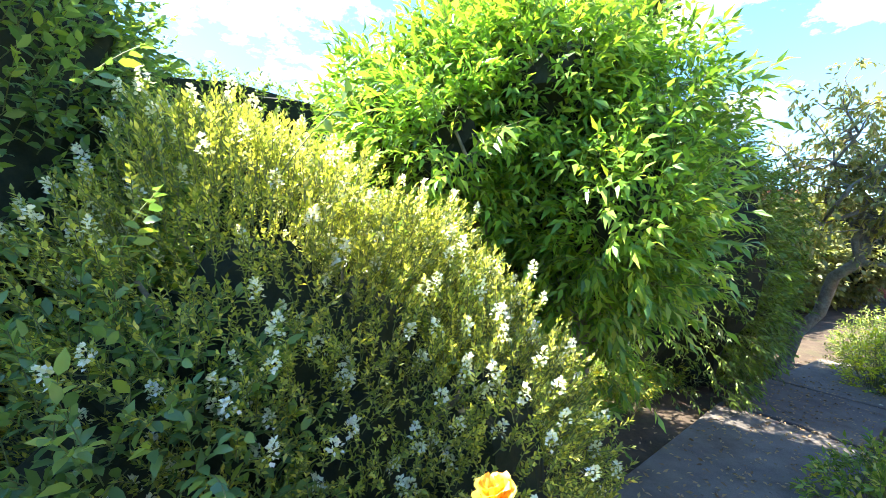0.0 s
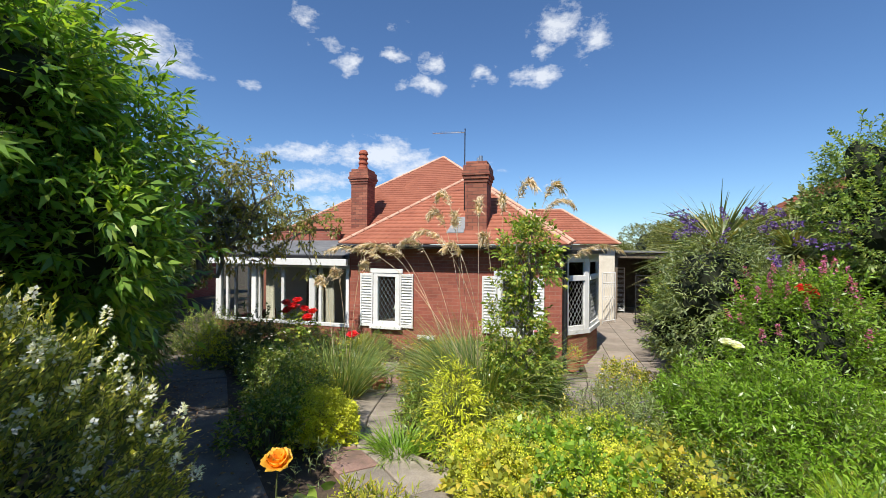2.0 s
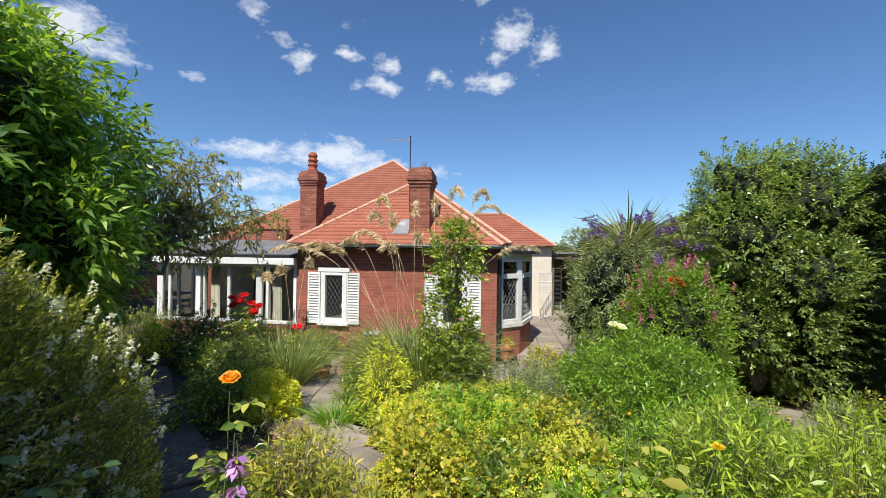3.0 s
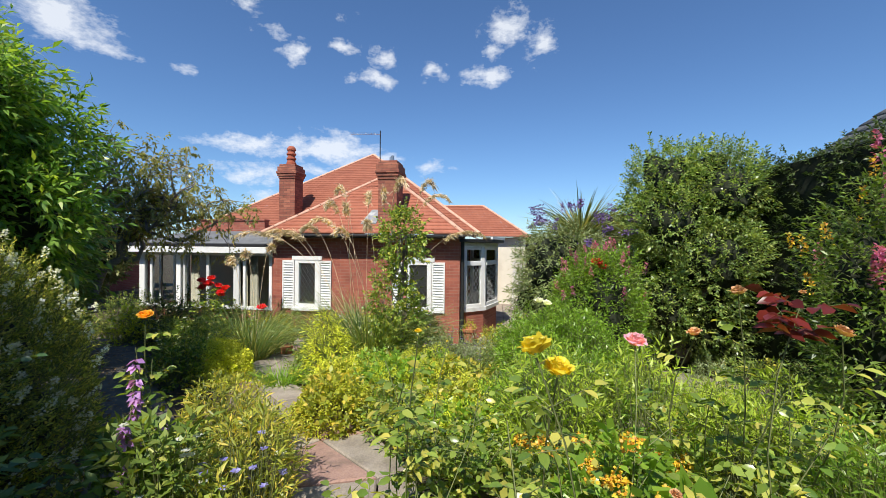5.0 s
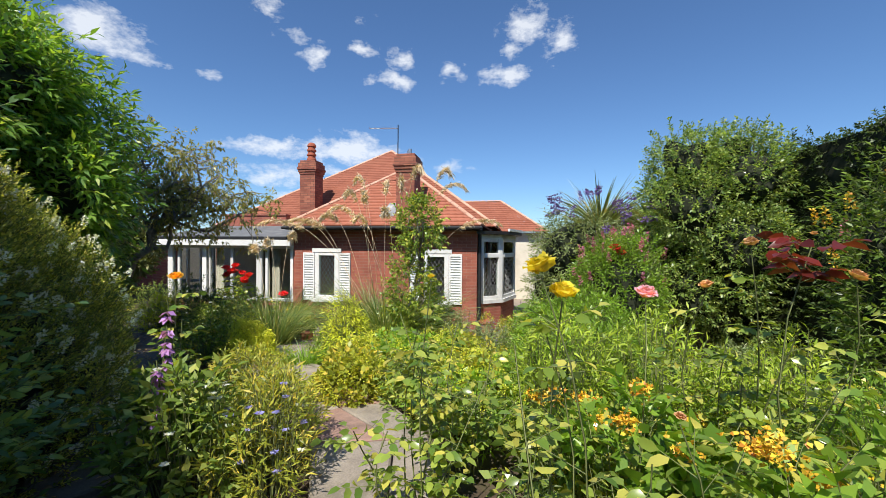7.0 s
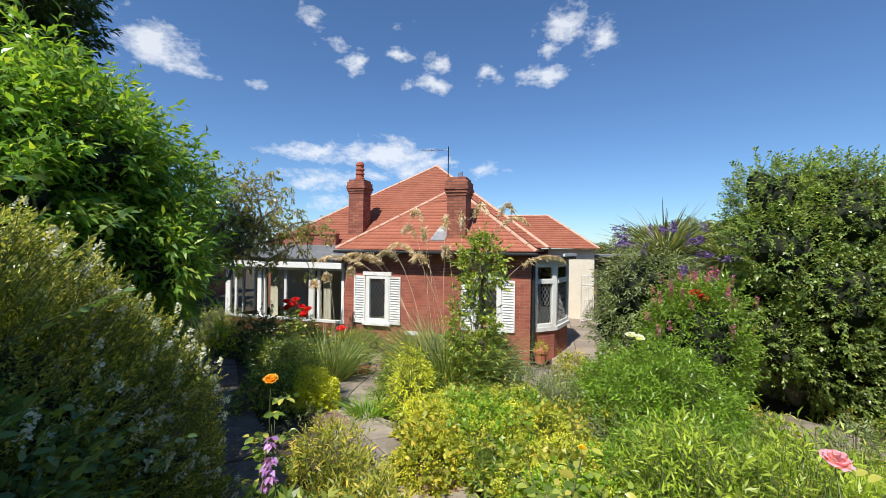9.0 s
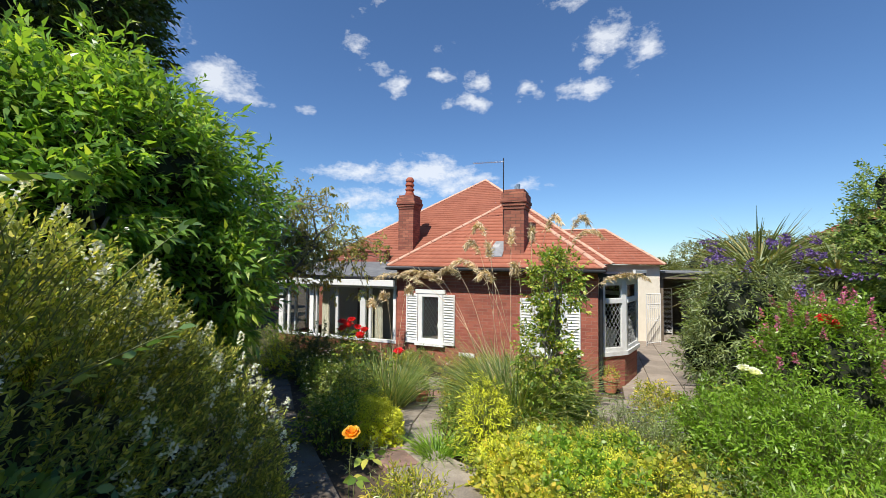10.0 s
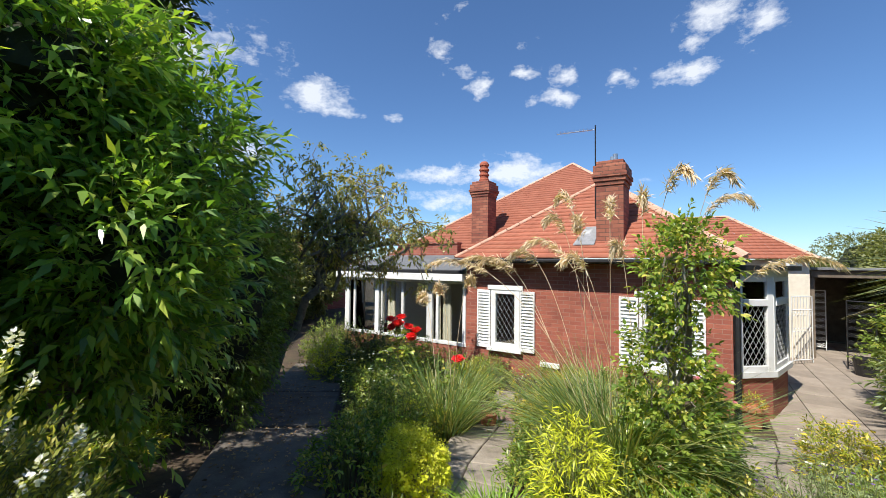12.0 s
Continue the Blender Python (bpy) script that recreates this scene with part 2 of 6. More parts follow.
FLOOR_IN = surface("room_floor", (0.20, 0.13, 0.08), (0.30, 0.21, 0.13), 4, 50, 0.6, 0.1)
CURTAIN = surface("cream_curtain_cloth", (0.58, 0.52, 0.42), (0.75, 0.70, 0.60), 6, 90, 0.95, 0.2)
LEADING = surface("window_leading", (0.30, 0.31, 0.32), (0.5, 0.51, 0.52), 20, 90, 0.5, 0.1, metal=0.4)
GLASS = glass_mat("window_glass")
# near-black filler: the shade between leaves is put into the core's colour
INNER_SHADE = surface("shaded_bush_heart", (0.010, 0.014, 0.007), (0.028, 0.034, 0.016), 9, 40, 0.95, 0.8)
L_HEBE = leafy("hebe_leaf", (0.085, 0.16, 0.05), (0.27, 0.38, 0.11), 0.4, 0.45, (0.52, 0.58, 0.20))
L_COTON = leafy("cotoneaster_leaf", (0.05, 0.14, 0.065), (0.13, 0.27, 0.105), 0.34, 0.4, (0.2, 0.33, 0.07))
L_TREE = leafy("long_green_leaf", (0.055, 0.165, 0.035), (0.145, 0.33, 0.065), 0.36, 0.45, (0.27, 0.44, 0.10))
L_HEDGE = leafy("dense_hedge_leaf", (0.045, 0.11, 0.022), (0.12, 0.24, 0.045), 0.45, 0.35)
L_GLOSSY = leafy("glossy_tree_leaf", (0.06, 0.15, 0.05), (0.17, 0.31, 0.10), 0.36, 0.4, (0.28, 0.42, 0.16))
L_DARK = leafy("dark_evergreen_leaf", (0.022, 0.055, 0.018), (0.055, 0.115, 0.032), 0.45, 0.25)
L_FAR = leafy("distant_leaf", (0.06, 0.10, 0.04), (0.14, 0.20, 0.07), 0.6, 0.3)
L_TWIST = leafy("fruit_tree_leaf", (0.09, 0.14, 0.055), (0.21, 0.28, 0.11), 0.45, 0.4, (0.30, 0.32, 0.15))
L_GOLD = leafy("golden_leaf", (0.27, 0.42, 0.035), (0.50, 0.66, 0.065), 0.5, 0.4)
L_ALCH = leafy("yellow_froth", (0.50, 0.54, 0.04), (0.80, 0.80, 0.09), 0.6, 0.4)
L_PATCH = leafy("bright_green_leaf", (0.07, 0.19, 0.022), (0.17, 0.36, 0.05), 0.42, 0.42)
L_GRASS = leafy("grass_blade", (0.06, 0.145, 0.05), (0.15, 0.27, 0.10), 0.5, 0.35, (0.27, 0.33, 0.14))
L_LAWN = leafy("lush_grass_blade", (0.13, 0.27, 0.03), (0.28, 0.46, 0.06), 0.5, 0.4)
L_STRAW = leafy("straw_plume", (0.58, 0.44, 0.28), (0.84, 0.69, 0.50), 0.7, 0.2)
L_MIX = leafy("border_leaf", (0.06, 0.145, 0.03), (0.18, 0.32, 0.08), 0.5, 0.38, (0.30, 0.40, 0.11))
L_YMIX = leafy("yellowing_border_leaf", (0.12, 0.21, 0.03), (0.27, 0.37, 0.06), 0.5, 0.4, (0.46, 0.47, 0.09))
L_ROSE = leafy("rose_leaf", (0.06, 0.15, 0.03), (0.19, 0.33, 0.07), 0.32, 0.36, (0.36, 0.44, 0.11))
L_RED = leafy("red_new_leaf", (0.05, 0.012, 0.011), (0.13, 0.026, 0.022), 0.35, 0.4)
L_PALM = leafy("palm_blade", (0.065, 0.12, 0.05), (0.15, 0.235, 0.10), 0.4, 0.25, (0.26, 0.28, 0.13))
L_GREY = leafy("grey_green_leaf", (0.085, 0.165, 0.085), (0.19, 0.30, 0.155), 0.6, 0.35)
F_WHITE = leafy("white_petal", (0.70, 0.70, 0.68), (0.86, 0.85, 0.84), 0.6, 0.35)
F_YELLOW = leafy("yellow_petal", (0.80, 0.55, 0.03), (0.90, 0.72, 0.06), 0.5, 0.35)
F_ORANGE = leafy("orange_petal", (0.85, 0.33, 0.02), (0.92, 0.50, 0.06), 0.5, 0.35)
F_PEACH = leafy("faded_peach_petal", (0.48, 0.24, 0.12), (0.70, 0.42, 0.22), 0.6, 0.3)
F_PINK = leafy("pink_petal", (0.80, 0.28, 0.42), (0.90, 0.50, 0.62), 0.5, 0.35)
F_MAGENTA = leafy("magenta_petal", (0.50, 0.10, 0.26), (0.72, 0.24, 0.44), 0.6, 0.35)
F_RED = leafy("red_petal", (0.66, 0.016, 0.025), (0.85, 0.045, 0.05), 0.5, 0.25)
F_PURPLE = leafy("purple_petal", (0.11, 0.06, 0.27), (0.23, 0.14, 0.42), 0.6, 0.3)
F_MAUVE = leafy("mauve_petal", (0.34, 0.14, 0.46), (0.55, 0.30, 0.66), 0.5, 0.35)
F_BLUE = leafy("blue_petal", (0.22, 0.20, 0.62), (0.42, 0.40, 0.82), 0.5, 0.35)
F_RUST = leafy("rusty_berry", (0.55, 0.20, 0.02), (0.85, 0.60, 0.05), 0.6, 0.2)


# ---- mesh tools ----
def fast_mesh(name, verts, faces):
    verts, faces = np.asarray(verts, np.float32), np.asarray(faces, np.int32)
    me = bpy.data.meshes.new(name)
    me.vertices.add(len(verts))
    me.vertices.foreach_set("co", verts.ravel())
    me.loops.add(faces.size)
    me.loops.foreach_set("vertex_index", faces.ravel())
    me.polygons.add(len(faces))
    me.polygons.foreach_set("loop_start", np.arange(len(faces), dtype=np.int32) * faces.shape[1])
    me.update(calc_edges=True)
    me.validate()
    return me


MASSES = {"leaves": "foliage", "twigs": "twig_mass", "stems": "stem_mass", "flowers": "blossom", "blooms": "blossom", "plumes": "plume_mass", "stalks": "stalk_mass",
          "blades": "blade_mass", "sprays": "spray_foliage", "spray_stems": "spray_stem", "limbs": "limb_mass", "seed_heads": "seed_head_mass", "daisies": "daisy_blossom",
          "white_flowers": "white_blossom", "yellow_flowers": "yellow_blossom", "purple_flowers": "purple_blossom", "white_bells": "white_bell_blossom", "blue_bells": "blue_bell_blossom", "purple_bells": "purple_bell_blossom"}


def put(name, me, mat, parent=None, label="", smooth=False):
    name = MASSES.get(name, name)
    me.materials.append(mat)
    if smooth:
        me.polygons.foreach_set("use_smooth", np.ones(len(me.polygons), bool))
    ob = new(name, me)
    if parent is not None:
        ob.parent = parent
    if label:
        ob["label"] = label
    if parent is not None and (name in MASSES.values() or name in ("flower_froth", "scrollwork", "leading")):
        ob["kind"] = "stuff"
    return ob


def thing(name, label, category, at=(0, 0, 0), group="", kind=""):
    ob = new(name)
    ob.empty_display_size = 0.1
    ob.location = at
    return tagged(ob, label, category, group, kind)


def part(name, bm, mat, parent, label="", smooth=False):
    me = bpy.data.meshes.new(name)
    bm.to_mesh(me)
    bm.free()
    return put(name, me, mat, parent, label, smooth)


def box(bm, lo, hi, bevel=0.0):
    lo, hi = Vector(lo), Vector(hi)
    res = bmesh.ops.create_cube(bm, size=1.0, matrix=Matrix.Translation((lo + hi) / 2) @ Matrix.Diagonal((*(hi - lo), 1)))
    if bevel:
        edges = list({e for v in res["verts"] for e in v.link_edges})
        bmesh.ops.bevel(bm, geom=edges, offset=bevel, segments=1, affect="EDGES")


def boxed(name, lo, hi, mat, parent=None, bevel=0.004, label=""):
    bm = bmesh.new()
    box(bm, lo, hi, bevel)
    return part(name, bm, mat, parent, label)


def prism(bm, pts, z0, z1):
    """An upright prism over a plan outline; z0, z1: heights or lists of them."""
    k = len(pts)
    z0 = [z0] * k if isinstance(z0, (int, float)) else z0
    z1 = [z1] * k if isinstance(z1, (int, float)) else z1
    a = [bm.verts.new((x, y, z)) for (x, y), z in zip(pts, z0)]
    b = [bm.verts.new((x, y, z)) for (x, y), z in zip(pts, z1)]
    bm.faces.new(a[::-1])
    bm.faces.new(b)
    for i in range(k):
        bm.faces.new((a[i], a[(i + 1) % k], b[(i + 1) % k], b[i]))
    bmesh.ops.recalc_face_normals(bm, faces=bm.faces)


def wall_cells(us, ws, holes, thick, place):
    """A wall slab in (u, w) with rectangular openings right through it. place(u, w, d) gives a point, d from 0 (face) to thick."""
    bm = bmesh.new()
    us = sorted(set(us) | {h[0] for h in holes} | {h[1] for h in holes})
    ws = sorted(set(ws) | {h[2] for h in holes} | {h[3] for h in holes})

    def solid(i, j):
        if not (0 <= i < len(us) - 1 and 0 <= j < len(ws) - 1):
            return False
        u, w = (us[i] + us[i + 1]) / 2, (ws[j] + ws[j + 1]) / 2
        return not any(h[0] < u < h[1] and h[2] < w < h[3] for h in holes)

    cache = {}

    def v(i, j, d):
        if (i, j, d) not in cache:
            cache[(i, j, d)] = bm.verts.new(place(us[i], ws[j], d))
        return cache[(i, j, d)]

    for i in range(len(us) - 1):
        for j in range(len(ws) - 1):
            if not solid(i, j):
                continue
            for d in (0.0, thick):
                bm.faces.new((v(i, j, d), v(i + 1, j, d), v(i + 1, j + 1, d), v(i, j + 1, d)))
            for di, dj, p, q in ((-1, 0, (i, j), (i, j + 1)), (1, 0, (i + 1, j), (i + 1, j + 1)), (0, -1, (i, j), (i + 1, j)), (0, 1, (i, j + 1), (i + 1, j + 1))):
                if not solid(i + di, j + dj):
                    bm.faces.new((v(*p, 0.0), v(*q, 0.0), v(*q, thick), v(*p, thick)))
    bmesh.ops.recalc_face_normals(bm, faces=bm.faces)
    return bm


def unit(a):
    return a / np.maximum(np.linalg.norm(a, axis=-1, keepdims=True), 1e-9)


class Soup:
    """Gathers many small pieces into one mesh of quads."""

    def __init__(self):
        self.v, self.f, self.n = [], [], 0

    def add(self, verts, faces):
        self.v.append(np.asarray(verts, np.float32).reshape(-1, 3))
        self.f.append(np.asarray(faces, np.int32) + self.n)
        self.n += len(self.v[-1])

    def mesh(self, name):
        return fast_mesh(name, np.concatenate(self.v), np.concatenate(self.f))

    def leaves(self, rng, base, direction, length, width, fold=0.25, curl=0.2, fine=False):
        """Leaves as folded blades: base points, growing directions, sizes."""
        n = len(base)
        d = unit(direction)
        r = rng.normal(size=(n, 3)) * 0.55 + np.array([0, 0, 1.0])
        s = unit(np.cross(d, r))
        u = np.cross(s, d)
        L = (np.asarray(length) * np.ones(n))[:, None]
        W = (np.asarray(width) * np.ones(n))[:, None] * 0.5
        if not fine:
            c = base + d * L * 0.45
            v = np.stack([base, c + s * W + u * W * fold, base + d * L - u * L * curl, c - s * W + u * W * fold], 1)
            f = np.arange(n)[:, None] * 4 + np.arange(4)[None]
            self.add(v, f)
            return
        a1, a2 = base + d * L * 0.28, base + d * L * 0.66 - u * L * curl * 0.35
        v = np.stack([base, a1 + s * W * 0.86 + u * W * fold, a2 + s * W * 0.8 + u * W * fold, base + d * L - u * L * curl,
                      a2 - s * W * 0.8 + u * W * fold, a1 - s * W * 0.86 + u * W * fold, a1, a2], 1)
        q = np.array([[0, 1, 6, 5], [6, 1, 2, 7], [5, 6, 7, 4], [7, 2, 3, 4]])
        self.add(v, (np.arange(n)[:, None, None] * 8 + q[None]).reshape(-1, 4))

    def tubes(self, a, b, ra, rb):
        """Straight three-sided stems from a to b."""
        a, b = np.asarray(a, float).reshape(-1, 3), np.asarray(b, float).reshape(-1, 3)
        n = len(a)
        d = unit(b - a)
        s = unit(np.cross(d, np.array([0.31, 0.87, 0.38])))
        t = np.cross(d, s)
        ra, rb = (np.asarray(ra) * np.ones(n))[:, None], (np.asarray(rb) * np.ones(n))[:, None]
        ring = [(math.cos(k * 2.0944), math.sin(k * 2.0944)) for k in range(3)]
        v = np.stack([a + (s * c + t * z) * ra for c, z in ring] + [b + (s * c + t * z) * rb for c, z in ring], 1)
        q = np.array([[0, 1, 4, 3], [1, 2, 5, 4], [2, 0, 3, 5]])
        self.add(v, (np.arange(n)[:, None, None] * 6 + q[None]).reshape(-1, 4))

    def blades(self, rng, base, direction, length, width, arch, seg=4):
        """Arching grass blades."""
        n = len(base)
        d = unit(direction)
        s = unit(np.cross(d, np.array([0, 0, 1.0])) + rng.normal(size=(n, 3)) * 0.3)
        L = (np.asarray(length) * np.ones(n))[:, None]
        W = (np.asarray(width) * np.ones(n))[:, None] * 0.5
        A = (np.asarray(arch) * np.ones(n))[:, None]
        out = unit(d * np.array([1, 1, 0]) + 1e-6)
        rows = []
        for k in range(seg + 1):
            t = k / seg
            p = base + d * L * t + (out * 0.55 - np.array([0, 0, 0.85])) * A * L * t * t
            w = W * (1 - 0.92 * t ** 1.5)
            rows += [p - s * w, p + s * w]
        v = np.stack(rows, 1)
        q = np.array([[2 * k, 2 * k + 1, 2 * k + 3, 2 * k + 2] for k in range(seg)])
        self.add(v, (np.arange(n)[:, None, None] * (2 * seg + 2) + q[None]).reshape(-1, 4))
        return rows[-1] * 0.5 + rows[-2] * 0.5


def sphere_dirs(rng, n):
    return unit(rng.normal(size=(n, 3)))


def lumps(rng, amount, k=9, freq=3.2):
    w = rng.normal(size=(k, 3)) * freq
    ph = rng.uniform(0, 6.28, k)
    return lambda d: 1 + amount * np.sin(d @ w.T + ph).mean(1) * 2.4


def shell(rng, n, centre, radii, lump=0.16, inner=0.72, floor=None, freq=3.2):
    """Points in the outer shell of a lumpy ellipsoid, with their outward directions."""
    d = sphere_dirs(rng, n)
    f = lumps(rng, lump, freq=freq)
    r = f(d) * (inner + (1 - inner) * rng.uniform(0, 1, n) ** 0.45)
    radii = np.array(radii)
    p = np.array(centre) + d * radii * r[:, None]
    nm = unit(d / radii)
    keep = p[:, 2] > (ground_z(p[:, 0], p[:, 1]) + 0.03 if floor is None else floor)
    return p[keep], nm[keep]


def core_mesh(rng, centre, radii, lump=0.16, scale=0.74):
    bm = bmesh.new()
    bmesh.ops.create_icosphere(bm, subdivisions=3, radius=1.0)
    f = lumps(rng, lump)
    for v in bm.verts:
        d = np.array(v.co)[None]
        k = f(unit(d))[0] * scale * (1 + 0.08 * rng.normal())
        v.co = Vector(centre) + Vector((v.co.x * radii[0], v.co.y * radii[1], v.co.z * radii[2])) * float(k)
        v.co.z = max(v.co.z, float(ground_z(np.array([v.co.x]), np.array([v.co.y]))[0]) - 0.02)
    return bm


def sprays(soup, rng, p, nm, twig, per, length, width, up=0.3, droop=0.3, loose=0.5, splay=0.9, stems=None, fine=False, curl=0.2):
    """Leafy twigs that leave the points p outwards, each with a row of leaves."""
    d = unit(nm * 0.8 + np.array([0, 0, up]) + rng.normal(size=p.shape) * loose * 0.6)
    tw = twig * rng.uniform(0.6, 1.3, len(p))
    side = unit(np.cross(d, rng.normal(size=p.shape)))
    oth = np.cross(d, side)
    for j in range(per):
        t = (j + 0.6) / per
        a = j * 2.4 + rng.uniform(0, 1.0, len(p))
        out = side * np.cos(a)[:, None] + oth * np.sin(a)[:, None]
        ld = d * (0.55 + 0.5 * t) + out * splay * (1.1 - 0.6 * t) + np.array([0, 0, -droop])
        q = p + d * (tw * t)[:, None] - np.array([0, 0, 0.25 * droop]) * (tw * t * t)[:, None]
        sz = rng.uniform(0.7, 1.2, len(p))
        soup.leaves(rng, q, ld, length * sz, width * sz, fine=fine, curl=curl)
    if stems is not None:
        stems.tubes(p - d * 0.03, p + d * tw[:, None] * 0.95, 0.0022, 0.0011)
    return p + d * tw[:, None], d


def branch(soup, a, b, ra, rb, rng, bend=0.12, seg=6):
    """A crooked tapering limb; returns its points."""
    a, b = np.array(a, float), np.array(b, float)
    pts = [a]
    for k in range(1, seg + 1):
        t = k / seg
        wob = rng.normal(size=3) * bend * np.linalg.norm(b - a) * (1 - abs(2 * t - 1)) * 0.6
        pts.append(a + (b - a) * t + wob)
    pts = np.array(pts)
    rad = np.linspace(ra, rb, seg + 1)
    sides = 7
    ds = unit(np.gradient(pts, axis=0))
    s = unit(np.cross(ds, np.array([0.21, 0.4, 0.9])))
    t2 = np.cross(ds, s)
    ang = np.arange(sides) * 2 * math.pi / sides
    v = pts[:, None] + (s[:, None] * np.cos(ang)[None, :, None] + t2[:, None] * np.sin(ang)[None, :, None]) * rad[:, None, None]
    f = [[i * sides + k, i * sides + (k + 1) % sides, (i + 1) * sides + (k + 1) % sides, (i + 1) * sides + k] for i in range(seg) for k in range(sides)]
    soup.add(v.reshape(-1, 3), f)
    return pts


# ---- the ground ----
def ground_z(x, y):
    """The garden falls from the walker towards the house."""
    t = np.clip((np.asarray(x, float) - 0.2) / 6.6, 0, 1)
    side = np.clip((np.asarray(y, float) + 1.0) / 0.8, 0, 1)
    fall = 0.87 - 0.24 * side * side * (3 - 2 * side)
    return 0.60 - fall * (0.35 * t + 0.65 * t * t * (3 - 2 * t))


def gz(x, y=0.0):
    return float(ground_z(np.array([x]), np.array([y]))[0])


def grow_axis(near, far, step):
    fine = np.arange(near[0], near[1] + 1e-6, step)
    out = far ** (np.linspace(0, 1, 14)[1:]) * 2
    return np.concatenate([near[0] - out[::-1], fine, near[1] + out])


xs, ys = grow_axis((-6, 22), 400.0, 0.2), grow_axis((-12, 14), 400.0, 0.2)
gx, gy = np.meshgrid(xs, ys, indexing="ij")
rough = np.array([[noise.noise(Vector((a * 2.3, b * 2.3, 0.3))) + 0.6 * noise.noise(Vector((a * 6.1, b * 6.1, 4.0))) for b in ys] for a in xs])
near_mask = ((gx > -6) & (gx < 7.0) & (gy > -12) & (gy < 14))
gzs = ground_z(gx, gy) + np.where(near_mask, rough * 0.03 - 0.02, -0.03)
nx, ny = len(xs), len(ys)
idx = np.arange(nx * ny).reshape(nx, ny)
quads = np.stack([idx[:-1, :-1], idx[1:, :-1], idx[1:, 1:], idx[:-1, 1:]], -1).reshape(-1, 4)
ground = put("ground", fast_mesh("ground", np.stack([gx, gy, gzs], -1).reshape(-1, 3), quads), SOIL, smooth=True)
tagged(ground, "dark brown garden soil sloping gently to the house", "ground", kind="structure")


# ---- the bungalow, in its own axes (x from the garden to the back, y along the front) ----
HOUSE = Matrix.Translation((0.04, 0.0, 0.0)) @ pose(0, 0, 0, 0, 0, -8.0)
GROUND_H = -0.27
house = thing("bungalow", "red brick bungalow with a hipped clay tile roof and two chimneys", "house")
house.matrix_world = HOUSE
FX, WL, WR = 7.55, 4.48, -0.26
WIN1, WIN2 = (3.74, 3.36), (0.92, 0.54)
WZ0, WZ1 = 0.46, 1.64


def front(u, w, d):
    return (FX + d, u, w)


part("wall", wall_cells([WR, WL], [GROUND_H - 0.3, 2.2], [(WIN1[1] - 0.13, WIN1[0] + 0.13, WZ0, WZ1), (WIN2[1] - 0.13, WIN2[0] + 0.13, WZ0, WZ1)], 0.28, front), BRICK_X, house, "red brick front wall")
BAY = [(7.80, -0.30), (8.25, -0.80), (9.30, -1.12), (10.50, -0.95), (11.2, -0.30)]
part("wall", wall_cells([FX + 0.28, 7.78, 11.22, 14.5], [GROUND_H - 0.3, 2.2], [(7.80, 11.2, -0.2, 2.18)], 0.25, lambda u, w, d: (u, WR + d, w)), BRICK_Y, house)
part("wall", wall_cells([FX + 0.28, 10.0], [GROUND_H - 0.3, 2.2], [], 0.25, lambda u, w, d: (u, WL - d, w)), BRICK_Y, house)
boxed("wall", (9.95, WL - 0.02, GROUND_H - 0.3), (10.2, 8.75, 2.4), BRICK_X, house, 0)
boxed("wall", (14.3, -2.25, GROUND_H - 0.3), (14.5, -0.55, 2.4), CREAM, house, 0, "cream rendered wing wall")
boxed("wall", (14.502, -2.25, GROUND_H - 0.3), (19.0, -2.05, 2.4), CREAM, house, 0)
boxed("wall", (19.0, -2.25, GROUND_H - 0.3), (19.2, 8.7, 2.4), BRICK_X, house, 0)
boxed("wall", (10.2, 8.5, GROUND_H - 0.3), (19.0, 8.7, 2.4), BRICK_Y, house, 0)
# room behind the windows
boxed("room_wall", (10.6, WR + 0.3, GROUND_H), (10.7, WL - 0.3, 2.15), INSIDE, house, 0)
boxed("room_floor", (FX + 0.3, WR + 0.26, GROUND_H), (10.6, WL - 0.27, GROUND_H + 0.2), FLOOR_IN, house, 0)
boxed("room_ceiling", (FX + 0.3, WR + 0.26, 2.12), (10.6, WL - 0.27, 2.16), INSIDE, house, 0)
boxed("plinth_vent", (FX - 0.05, 2.42, 0.20), (FX - 0.002, 2.80, 0.29), WHITE, house, 0.006, "white painted stone ledge")


